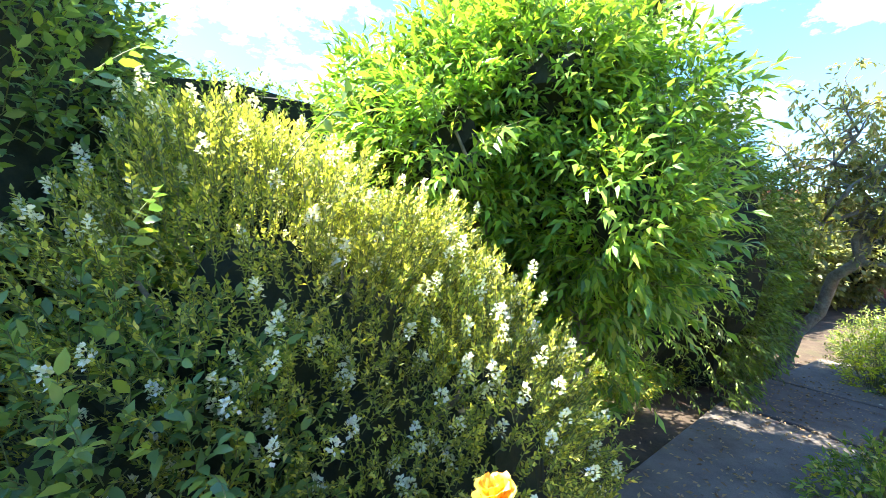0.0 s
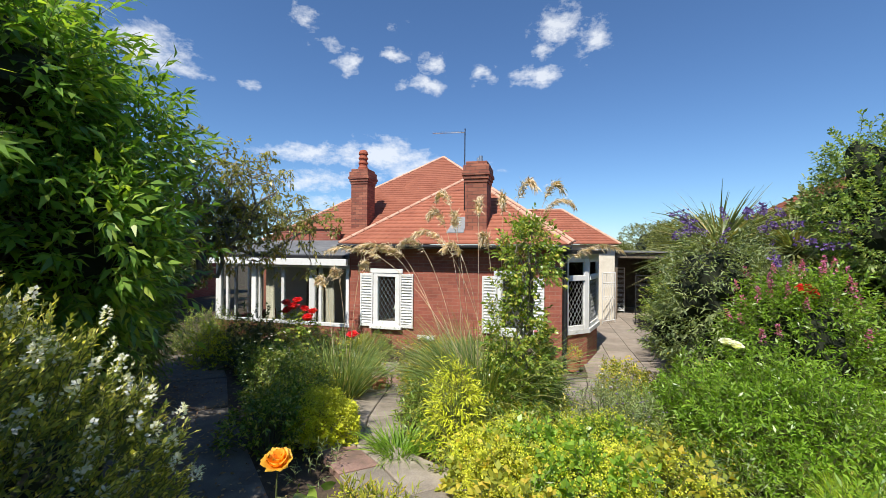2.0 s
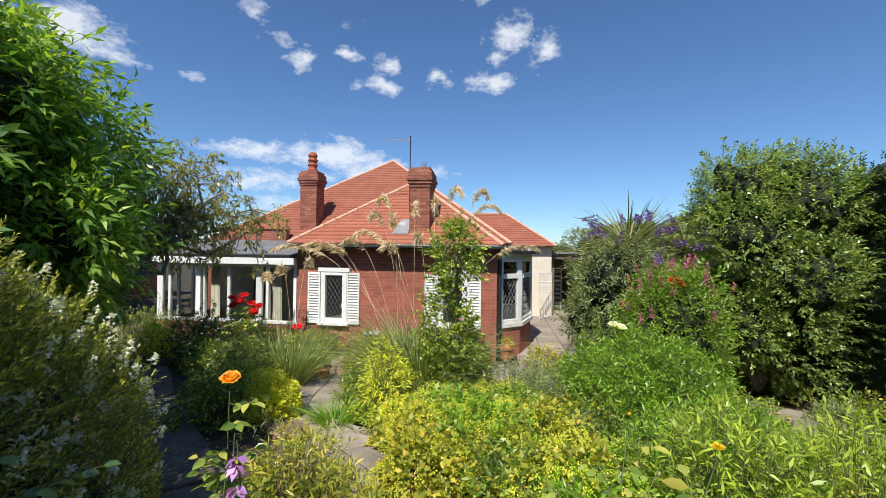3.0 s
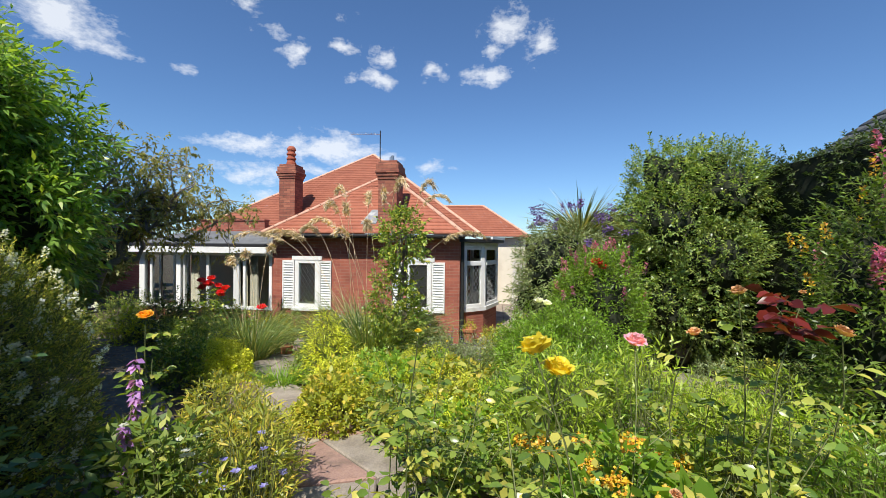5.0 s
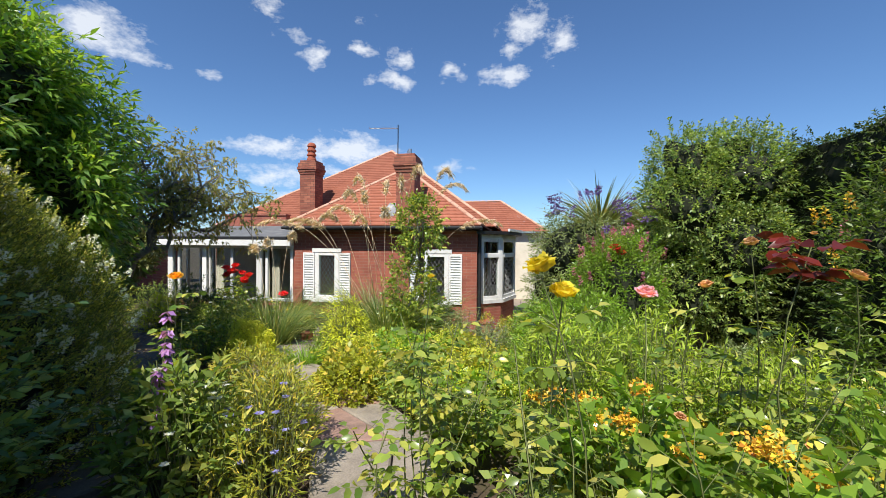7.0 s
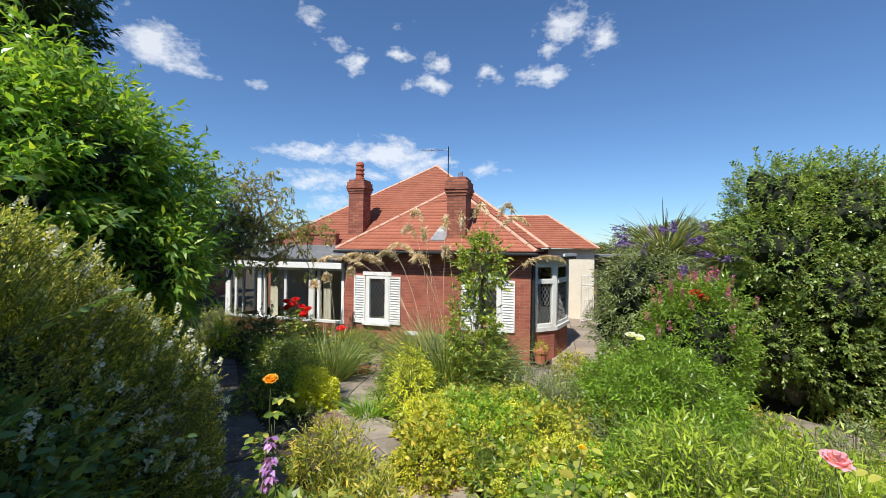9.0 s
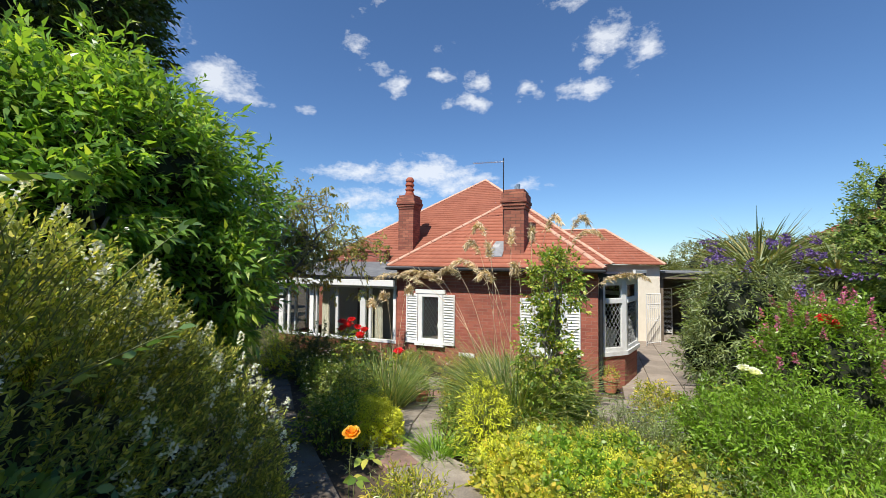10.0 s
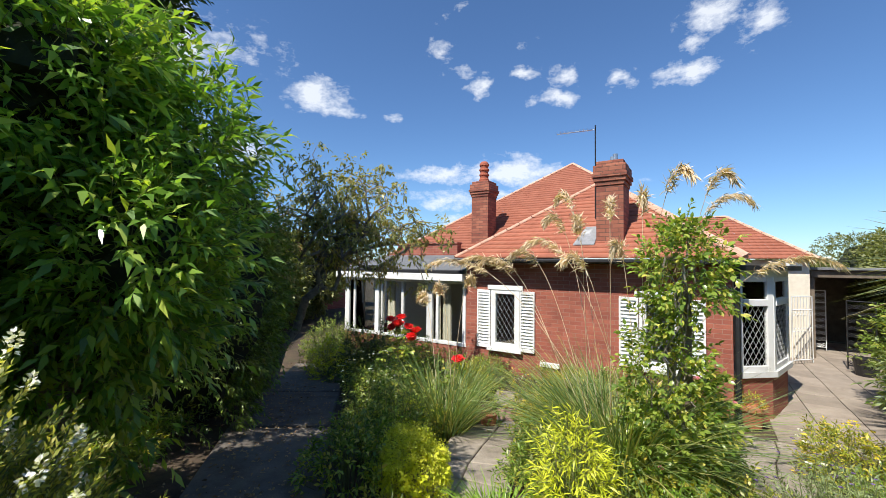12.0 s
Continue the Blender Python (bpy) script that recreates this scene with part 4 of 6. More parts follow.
# ---- planting ----
def shrub(name, label, category, blobs, leaf, n, twig, per, size, seed, keep=None, trunk=None, core=0.74, stems=True, fine=False, lump=0.16, core_mat=None, inner=0.72, **kw):
    """A woody plant: lumpy crown of leafy twigs over a core coloured as shade, on a trunk. Returns the thing, the twig
    tips and their directions.
    """
    rng = np.random.default_rng(seed)
    ob = thing(name, label, category)
    leaves, twigs = Soup(), Soup()
    tips, dirs = [], []
    total = sum(r[0] * r[1] + r[1] * r[2] + r[0] * r[2] for _, r in blobs)
    for c, r in blobs:
        k = int(n * (r[0] * r[1] + r[1] * r[2] + r[0] * r[2]) / total)
        p, nm = shell(rng, k, c, r, lump, inner)
        for c2, r2 in blobs:
            if c2 is not c:
                ok = (((p - np.array(c2)) / (np.array(r2) * 0.8)) ** 2).sum(1) > 1
                p, nm = p[ok], nm[ok]
        if keep is not None:
            ok = keep(p, nm)
            p, nm = p[ok], nm[ok]
        t, d = sprays(leaves, rng, p, nm, twig, per, size[0], size[1], stems=twigs if stems else None, fine=fine, **kw)
        tips.append(t)
        dirs.append(d)
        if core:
            part("inner_growth", core_mesh(rng, c, r, lump, core), core_mat or INNER_SHADE, ob)
    put("leaves", leaves.mesh("leaves"), leaf, ob)
    if stems:
        put("twigs", twigs.mesh("twigs"), TWIG, ob)
    if trunk:
        wood = Soup()
        base, r0 = trunk
        for c, r in blobs:
            pts = branch(wood, base, c, r0, r0 * 0.45, rng, 0.08)
            for _ in range(5):
                d = sphere_dirs(rng, 1)[0]
                d[2] = abs(d[2])
                branch(wood, pts[rng.integers(3, 6)], np.array(c) + d * np.array(r) * 0.8, r0 * 0.35, 0.008, rng, 0.15)
        put("trunk", wood.mesh("trunk"), BARK, ob, smooth=True)
    return ob, np.concatenate(tips), np.concatenate(dirs)


def flower_spikes(ob, name, rng, tips, dirs, mat, length, r, per, label=""):
    """Each spike is a dense cone of florets."""
    s = Soup()
    m = len(tips)
    for j in range(per):
        t = j / per
        a = rng.uniform(0, 6.28, m)
        o = unit(rng.normal(size=(m, 3)) * 0.6 + dirs * 0.1)
        p = tips + dirs * (length * t) + o * (r * (1 - 0.8 * t))
        s.leaves(rng, p, o + dirs * 0.4, r * 0.9, r * 0.75, curl=0.1)
    return put(name, s.mesh(name), mat, ob, label)


def rose_head(s, rng, c, r, up=(0, 0, 1)):
    """A double bloom of cupped, ruffled petals round a tight heart."""
    r = r * 0.66
    petals = []
    up = unit(np.array(up, float))
    e1 = unit(np.cross(up, np.array([0.3, 0.9, 0.1])))
    e2 = np.cross(up, e1)
    for ring, (n, rad, h, lean) in enumerate(((5, 0.25, 1.15, 0.1), (6, 0.48, 1.15, 0.25), (7, 0.72, 1.0, 0.5), (7, 0.92, 0.72, 0.9))):
        for k in range(n):
            a = 2 * math.pi * k / n + ring * 0.7 + rng.uniform(-0.15, 0.15)
            o = e1 * math.cos(a) + e2 * math.sin(a)
            t = np.cross(up, o)
            hh = h * r * rng.uniform(0.85, 1.12)
            rr = rad * r
            b = np.array(c) + o * rr * 0.2 - up * r * 0.25
            rows = []
            for i, (fo, fu, w) in enumerate(((0.15, 0.1, 0.25), (0.6, 0.55, 0.62), (0.85, 0.95, 0.60), (1.0 + 0.15 * lean, 1.05 - 0.15 * lean, 0.3))):
                p = b + o * rr * fo + up * hh * fu
                wv = w * r * (0.5 + 0.5 * rad)
                rows += [p - t * wv + rng.normal(size=3) * r * 0.09, p + o * rr * 0.1 * (i > 0) + rng.normal(size=3) * r * 0.05, p + t * wv + rng.normal(size=3) * r * 0.09]
            f = [[3 * i + j, 3 * i + j + 1, 3 * i + j + 4, 3 * i + j + 3] for i in range(3) for j in range(2)]
            petals.append((ring, rows, f))
            if s is not None:
                s.add(rows, f)
    return petals


def cane(s, rng, a, b, r=0.005, bend=0.08):
    """A thin bowed stem; returns its points."""
    a, b = np.array(a, float), np.array(b, float)
    off = rng.normal(size=3) * bend * np.linalg.norm(b - a) * np.array([1, 1, 0.3])
    pts = np.array([a + (b - a) * t + off * 4 * t * (1 - t) for t in np.linspace(0, 1, 6)])
    s.tubes(pts[:-1], pts[1:], np.linspace(r, r * 0.6, 5), np.linspace(r * 0.9, r * 0.5, 5))
    return pts


def rose_plant(name, label, base, blooms, bloom_mat, seed, leaf=None, n_leaf=9, bloom_r=0.045, spread=0.22, extra=3, leaf_size=0.052, head_part="bloom", reach=(0.22, 0.93)):
    """A rose: canes from the base to each bloom, with leaves of five leaflets."""
    rng = np.random.default_rng(seed)
    ob = thing(name, label, "plant")
    stems, leaves = Soup(), Soup()
    z = gz(base[0], base[1])
    ends = [np.array(b, float) for b in blooms]
    top = max(b[2] for b in blooms)
    for _ in range(extra):
        ends.append(np.array([base[0] + rng.normal() * spread, base[1] + rng.normal() * spread, z + (top - z) * rng.uniform(0.5, 0.85)]))
    for e in ends:
        pts = cane(stems, rng, (base[0] + rng.normal() * 0.05, base[1] + rng.normal() * 0.05, z - 0.02), e - np.array([0, 0, 0.02]))
        for _ in range(n_leaf):
            t = rng.uniform(*reach) * 5
            i = min(int(t), 4)
            p = pts[i] + (pts[i + 1] - pts[i]) * (t - i)
            a = rng.uniform(0, 6.28)
            d = np.array([math.cos(a), math.sin(a), rng.uniform(0.0, 0.5)])
            q = p + d * rng.uniform(0.09, 0.13)
            stems.tubes([p], [q], 0.0016, 0.0012)
            sd = np.cross(unit(d), [0, 0, 1.0])
            bp = np.array([q, q - d * 0.03, q - d * 0.03, q - d * 0.065, q - d * 0.065])
            dd = np.array([d, d * 0.4 + sd, d * 0.4 - sd, d * 0.3 + sd, d * 0.3 - sd]) + np.array([0, 0, -0.25])
            leaves.leaves(rng, bp, dd, leaf_size * rng.uniform(0.7, 1.25, 5), leaf_size * 0.62, fine=True, curl=0.15)
    put("stems", stems.mesh("stems"), TWIG, ob)
    put("leaves", leaves.mesh("leaves"), leaf or L_ROSE, ob)
    for b in blooms:
        petals = rose_head(None, rng, b, bloom_r * rng.uniform(0.9, 1.12), (rng.normal() * 0.14 - 0.15, rng.normal() * 0.14, 1))
        s = Soup()
        for ring, rows, f in petals:
            if ring == 0 or bloom_r < 0.03:
                s.add(rows, f)
        head = put(head_part, s.mesh(head_part), bloom_mat, ob, smooth=True)
        for ring, rows, f in petals:
            if ring and bloom_r >= 0.03:
                put("petal", fast_mesh("petal", rows, f), bloom_mat, head, smooth=True)
    return ob


def grass_clump(name, label, at, r, n, length, width, arch, mat, seed, spread=0.5, plumes=None):
    rng = np.random.default_rng(seed)
    ob = thing(name, label, "grass")
    s = Soup()
    a, q = rng.uniform(0, 6.28, n), r * np.sqrt(rng.uniform(0, 1, n))
    base = np.stack([at[0] + q * np.cos(a), at[1] + q * np.sin(a), np.zeros(n)], 1)
    base[:, 2] = ground_z(base[:, 0], base[:, 1]) - 0.02
    d = np.stack([np.cos(a) * spread * rng.uniform(0.1, 1, n), np.sin(a) * spread * rng.uniform(0.1, 1, n), np.ones(n)], 1) + rng.normal(size=(n, 3)) * 0.12
    s.blades(rng, base, d, length * rng.uniform(0.55, 1.1, n), width, arch * rng.uniform(0.4, 1.4, n), 5)
    put("blades", s.mesh("blades"), mat, ob)
    if plumes:
        stalks, heads = Soup(), Soup()
        for tip in plumes:
            a = np.array([at[0] + rng.normal() * r * 0.5, at[1] + rng.normal() * r * 0.5, gz(at[0], at[1])])
            b = np.array(tip, float)
            k = 14
            out = unit((b - a) * np.array([1, 1, 0]) + 1e-6)
            knee = a + (b - a) * np.array([0.55, 0.55, 0]) + np.array([0, 0, (b - a)[2] * 1.22])
            pts = np.array([(1 - t) ** 2 * a + 2 * t * (1 - t) * knee + t * t * b for t in np.linspace(0, 1, k)])
            stalks.tubes(pts[:-1], pts[1:], 0.0035, 0.003)
            for i in range(8, k - 1):
                m = 60
                p = pts[i] + (pts[i + 1] - pts[i]) * rng.uniform(0, 1, (m, 1)) + rng.normal(size=(m, 3)) * 0.012
                dd = unit(pts[i + 1] - pts[i]) * 0.9 + rng.normal(size=(m, 3)) * 0.35 + np.array([0, 0, -0.55])
                heads.leaves(rng, p, dd, rng.uniform(0.05, 0.12, m), 0.010, curl=0.1)
        put("stalks", stalks.mesh("stalks"), L_STRAW, ob)
        put("plumes", heads.mesh("plumes"), L_STRAW, ob, "pale straw feathery plumes")
    return ob


def mound(name, label, at, r, h, leaf, n, size, seed, froth=None, n_froth=0, category="plant", upright=0.5, blossoms=(), flat=0.0):
    """A low herbaceous cushion; froth: a haze of tiny flowers over it."""
    rng = np.random.default_rng(seed)
    ob = thing(name, label, category)
    z = gz(at[0], at[1])
    s, st = Soup(), Soup()
    p, nm = shell(rng, n, (at[0], at[1], z + h * 0.25), (r[0], r[1], h * 0.75), 0.22, 0.45)
    sprays(s, rng, p, nm, size[0] * 1.6, 6, size[0], size[1], up=upright, droop=0.25, stems=st)
    b = np.stack([at[0] + (p[::3, 0] - at[0]) * 0.5, at[1] + (p[::3, 1] - at[1]) * 0.5, np.full(len(p[::3]), z)], 1)
    st.tubes(b, p[::3], 0.003, 0.002)
    put("leaves", s.mesh("leaves"), leaf, ob)
    put("stems", st.mesh("stems"), TWIG, ob)
    if froth:
        f = Soup()
        p, nm = shell(rng, n_froth, (at[0], at[1], z + h * 0.3), (r[0] * 1.02, r[1] * 1.02, h * 0.78), 0.22, 0.85)
        ok = nm[:, 2] > -0.1
        p = p[ok]
        for _ in range(9):
            q = p + rng.normal(size=p.shape) * 0.016
            f.leaves(rng, q, rng.normal(size=p.shape) + np.array([0, 0, 0.6]), 0.013, 0.012, curl=0.0)
        put("flower_froth", f.mesh("flower_froth"), froth, ob)
    for nm_, mat, cnt, fr in blossoms:
        f = Soup()
        p, d = shell(rng, cnt * 3, (at[0], at[1], z + h * 0.3), (r[0], r[1], h * 0.85), 0.2, 0.9)
        p = p[d[:, 2] > 0.1][:cnt]
        for c in p:
            k = 6
            a = np.arange(k) * 2 * math.pi / k + rng.uniform(0, 1)
            dd = np.stack([np.cos(a), np.sin(a), np.full(k, 0.5)], 1)
            f.leaves(rng, np.repeat(c[None], k, 0), dd, fr, fr * 0.75, curl=0.15)
        put(nm_, f.mesh(nm_), mat, ob)
    return ob


def hedge(name, label, a, b, thick, top, leaf, n, size, seed, twig=0.1, per=8):
    """A clipped hedge from a to b with a dense face."""
    rng = np.random.default_rng(seed)
    ob = thing(name, label, "hedge")
    a, b = np.array(a, float), np.array(b, float)
    e = unit(b - a)
    w = np.array([-e[1], e[0]])
    L = np.linalg.norm(b - a)
    z0 = min(gz(a[0]), gz(b[0]))
    bm = bmesh.new()
    box(bm, (0, -thick / 2 + 0.1, z0 - 0.1), (L, thick / 2 - 0.1, top - 0.1))
    bmesh.ops.subdivide_edges(bm, edges=bm.edges, cuts=7, use_grid_fill=True)
    for v in bm.verts:
        v.co += Vector(rng.normal(size=3)) * 0.05
    bmesh.ops.transform(bm, matrix=Matrix(((e[0], w[0], 0, a[0]), (e[1], w[1], 0, a[1]), (0, 0, 1, 0), (0, 0, 0, 1))), verts=bm.verts)
    part("inner_growth", bm, INNER_SHADE, ob)
    areas = np.array([L * (top - z0), L * (top - z0), L * thick, thick * (top - z0), thick * (top - z0)])
    s, st = Soup(), Soup()
    for i, ar in enumerate(areas / areas.sum()):
        k = int(n * ar)
        u, v = rng.uniform(0, 1, k), rng.uniform(0, 1, k)
        bump_ = 0.06 * np.sin(u * L * 3.1 + v * 5) + rng.normal(size=k) * 0.05 - 0.08
        if i < 2:
            sg = 1 if i == 0 else -1
            loc = np.stack([u * L, sg * (thick / 2 + bump_), z0 + v * (top - z0)], 1)
            nl = np.array([0, sg, 0.1])
        elif i == 2:
            loc = np.stack([u * L, (v - 0.5) * thick, top + bump_], 1)
            nl = np.array([0, 0, 1.0])
        else:
            sg = 1 if i == 3 else -1
            loc = np.stack([np.full(k, L if sg > 0 else 0.0) + sg * bump_, (u - 0.5) * thick, z0 + v * (top - z0)], 1)
            nl = np.array([sg, 0, 0.1])
        p = np.stack([a[0] + e[0] * loc[:, 0] + w[0] * loc[:, 1], a[1] + e[1] * loc[:, 0] + w[1] * loc[:, 1], loc[:, 2]], 1)
        nw = np.array([e[0] * nl[0] + w[0] * nl[1], e[1] * nl[0] + w[1] * nl[1], nl[2]])
        sprays(s, rng, p, np.repeat(nw[None], k, 0), twig, per, size[0], size[1], up=0.25, droop=0.25, stems=st)
    put("leaves", s.mesh("leaves"), leaf, ob)
    put("twigs", st.mesh("twigs"), TWIG, ob)
    return ob


def tufted(centre, radii, k, seed, size=0.5):
    """A crown of one main mass with smaller tufts that break its outline."""
    rng = np.random.default_rng(seed)
    c, r = np.array(centre, float), np.array(radii, float)
    out = [(tuple(c), tuple(r * 0.86))]
    for i in range(k):
        z = -0.55 + 1.5 * (i + 0.5) / k
        a = i * 2.4 + rng.uniform(-0.4, 0.4)
        d = np.array([math.cos(a) * math.sqrt(max(0.0, 1 - z * z)), math.sin(a) * math.sqrt(max(0.0, 1 - z * z)), z])
        q = size * rng.uniform(0.75, 1.2)
        out.append((tuple(c + d * r * 0.74), tuple(np.full(3, r[:2].mean() * q) * np.array([1, 1, 1.15]))))
    return out


# the white-flowered bush beside the path
seen_side = lambda p, nm: (nm[:, 1] < 0.9) | (nm[:, 2] > 0.2)
hebe, tips, dirs = shrub("flowering_bush", "dense yellow-green evergreen bush with small white flower spikes", "bush", [((-0.78, 1.82, 1.1), (0.92, 0.88, 1.62)), ((-0.3, 1.74, 0.95), (0.72, 0.70, 1.42)), ((0.17, 1.65, 0.9), (0.53, 0.53, 1.0))],
                         L_HEBE, 17500, 0.10, 14, (0.025, 0.0105), 11, keep=seen_side, trunk=((-0.45, 1.9, gz(-0.4)), 0.05), up=0.75, droop=0.0, splay=0.8, loose=0.45, curl=0.1, core=0.60, lump=0.12, inner=0.66)
rng = np.random.default_rng(12)
pick = rng.choice(np.where(dirs[:, 2] > 0.1)[0], 560, replace=False)
flower_spikes(hebe, "flowers", rng, tips[pick], unit(dirs[pick] + np.array([0, 0, 0.5])), F_WHITE, 0.05, 0.016, 34, "white fluffy flower spikes")

# the blob at x -2.9 is unseen, added to cast shade over the plants beside it
coton, tips, dirs = shrub("broadleaf_bush", "dark green bush with arching sprays of oval leaves", "bush", [((-2.1, 1.72, 2.1), (0.92, 0.86, 1.85)), ((-2.9, 1.6, 2.7), (0.8, 0.8, 1.5)), ((-0.97, 1.22, 0.95), (0.5, 0.45, 0.88))],
                          L_COTON, 6400, 0.24, 11, (0.052, 0.026), 21, keep=seen_side, trunk=((-1.5, 1.9, gz(-1.5)), 0.05), fine=True, up=0.35, droop=0.2, core=0.82, lump=0.14, inner=0.8)
s, st = Soup(), Soup()
rng = np.random.default_rng(22)
p0 = np.array([[-0.85, 1.15, 1.35], [-0.95, 1.2, 1.75], [-0.8, 1.1, 2.0], [-0.55, 1.0, 1.5], [-1.0, 1.2, 2.5], [-0.9, 1.1, 1.0], [-1.1, 1.15, 2.9], [-0.3, 1.0, 1.05], [-0.75, 1.2, 1.55]])
for p in p0:
    d = unit(np.array([0.75, -0.35, rng.uniform(-0.1, 0.35)]) + rng.normal(size=3) * 0.2)
    L = rng.uniform(0.28, 0.42)
    pts = cane(st, rng, p, p + d * L, 0.003, 0.06)
    k = 13
    t = np.linspace(0.15, 1.0, k)
    q = p + d * L * t[:, None]
    sd = unit(np.cross(d, [0, 0, 1.0])) * np.where(np.arange(k) % 2 == 0, 1, -1)[:, None]
    s.leaves(rng, q, d * 0.6 + sd * (1.1 - t[:, None]) + np.array([0, 0, -0.15]), 0.055 * rng.uniform(0.7, 1.1, k), 0.027, fine=True, curl=0.12)
pts = cane(st, rng, (-0.45, 1.28, 2.25), (-0.2, 1.22, 2.5), 0.003, 0.03)
q = pts[-1] + (pts[-2] - pts[-1]) * np.linspace(0, 2.2, 9)[:, None]
s.leaves(rng, q, rng.normal(size=(9, 3)) * 0.7 + unit(pts[-1] - pts[-2]), 0.06 * rng.uniform(0.7, 1.1, 9), 0.03, fine=True, curl=0.12)
put("sprays", s.mesh("sprays"), L_COTON, coton)
put("spray_stems", st.mesh("spray_stems"), TWIG, coton)

shrub("leafy_tree", "tall shrubby tree with long drooping bright green leaves", "tree", tufted((0.92, 2.92, 2.35), (0.74, 0.72, 1.3), 9, 30) + tufted((0.45, 3.0, 2.9), (0.5, 0.5, 0.72), 6, 32, 0.55) + tufted((0.05, 2.82, 2.5), (0.62, 0.58, 0.9), 6, 33),
      L_TREE, 8800, 0.30, 12, (0.092, 0.027), 31, trunk=((1.0, 3.2, gz(1.0)), 0.09), up=0.6, droop=0.42, splay=0.85, loose=0.9, curl=0.3, core=0.6, lump=0.3, inner=0.6)
shrub("leafy_bush", "dense green hedging bush overhanging the dark path", "bush", [((2.65, 4.65, 1.75), (1.15, 1.05, 1.85)), ((3.75, 5.75, 1.6), (1.2, 1.1, 1.85))],
      L_HEDGE, 6200, 0.2, 9, (0.062, 0.02), 41, trunk=((3.2, 5.3, gz(3.2)), 0.06), up=0.2, droop=0.5, splay=0.8, core=0.8, inner=0.78)
shrub("dark_tree", "tall dark evergreen tree behind the bushes", "tree", [((1.5, 5.2, 5.6), (1.3, 1.3, 1.7))], L_DARK, 3600, 0.25, 9, (0.08, 0.04), 51,
      trunk=((1.6, 5.4, gz(1.6)), 0.12), core=0.7, lump=0.25, inner=0.6)
hedge("clipped_hedge", "tall clipped boundary hedge in shade", (-4.2, 2.9), (-0.7, 4.9), 0.9, 3.55, L_HEDGE, 5200, (0.05, 0.02), 61)
hedge("clipped_hedge", "tall clipped boundary hedge in shade", (-0.7, 5.6), (7.5, 10.2), 0.9, 2.7, L_HEDGE, 4600, (0.06, 0.024), 62)
hedge("boundary_hedge", "tall dark clipped hedge along the garden side", (-5.0, -6.0), (6.2, -6.05), 1.0, 3.3, L_DARK, 14000, (0.05, 0.022), 63)
hedge("back_hedge", "tall leafy hedge closing the end of the garden", (-4.9, 3.2), (-4.9, -5.6), 0.9, 2.4, L_HEDGE, 3800, (0.06, 0.024), 64)

column, tips, dirs = shrub("rounded_tree", "dense upright evergreen tree with small glossy leaves", "tree", tufted((4.7, -5.0, 1.35), (1.0, 0.98, 1.5), 7, 72) + tufted((4.65, -4.95, 2.65), (0.88, 0.86, 1.0), 8, 73),
      L_GLOSSY, 9000, 0.2, 9, (0.055, 0.027), 71, trunk=((4.8, -5.0, gz(4.8)), 0.08), up=0.5, droop=0.25, core=0.62, lump=0.22, inner=0.62)

# crooked fruit tree by the sun room
rng = np.random.default_rng(81)
ob = thing("fruit_tree", "old crooked fruit tree with lichened bare limbs and sparse leaves", "tree")
wood, leaves, st = Soup(), Soup(), Soup()
trunk_pts = branch(wood, (4.7, 5.5, gz(4.7, 5.5) - 0.05), (5.15, 4.75, 2.05), 0.085, 0.06, rng, 0.12)
limbs = []
for end in ((5.75, 3.35, 2.85), (5.5, 3.9, 3.45), (5.65, 4.35, 3.7), (5.2, 4.9, 3.6), (4.7, 4.6, 3.5), (4.9, 5.6, 3.2), (5.7, 4.4, 3.0), (5.85, 3.3, 2.5), (5.3, 3.6, 3.1), (5.0, 4.2, 3.2)):
    limbs.append(branch(wood, trunk_pts[-1 - rng.integers(0, 2)], end, 0.042, 0.012, rng, 0.22, 8))
ends = []
for lp in limbs:
    for i in range(3, 9):
        for _ in range(4):
            e = lp[i] + rng.normal(size=3) * np.array([0.24, 0.24, 0.22])
            branch(wood, lp[i], e, 0.009, 0.004, rng, 0.2, 3)
            ends.append(e)
ends = np.array(ends)
for _ in range(5):
    sprays(leaves, rng, ends + rng.normal(size=ends.shape) * 0.06, unit(rng.normal(size=ends.shape)), 0.2, 7, 0.085, 0.036, up=-0.1, droop=0.6)
put("limbs", wood.mesh("limbs"), BARK, ob, smooth=True)
put("leaves", leaves.mesh("leaves"), L_TWIST, ob)

# ---- middle beds ----
grass_clump("feather_grass", "tall arching feather grass with straw plumes", (4.1, 0.2), 0.26, 1600, 1.6, 0.014, 0.42, L_GRASS, 91, 0.95,
            [(4.3, 0.95, 2.62), (4.2, 1.3, 2.25), (4.1, 0.6, 2.55), (3.9, 0.25, 2.3), (4.5, 1.75, 2.18), (4.6, 2.05, 2.2), (4.0, 0.0, 2.75), (3.7, -0.35, 2.9), (4.3, -0.75, 2.95),
             (4.6, -1.55, 2.2), (4.0, 1.1, 2.35), (4.3, -0.3, 2.2), (3.9, 0.7, 2.2), (4.7, 0.9, 2.9), (4.2, 2.3, 2.15), (4.4, 0.3, 2.75), (4.8, -1.0, 2.8)])
grass_clump("feather_grass", "clump of upright feather grass beside the stone path", (4.25, 2.1), 0.22, 760, 1.25, 0.013, 0.32, L_GRASS, 92, 0.7,
            [(4.2, 2.4, 1.75), (4.4, 1.8, 1.95), (4.45, 2.3, 1.85)])
grass_clump("lush_grass", "clump of fresh green meadow grass", (1.85, -2.45), 0.40, 2000, 0.44, 0.009, 0.3, L_LAWN, 93, 0.4)
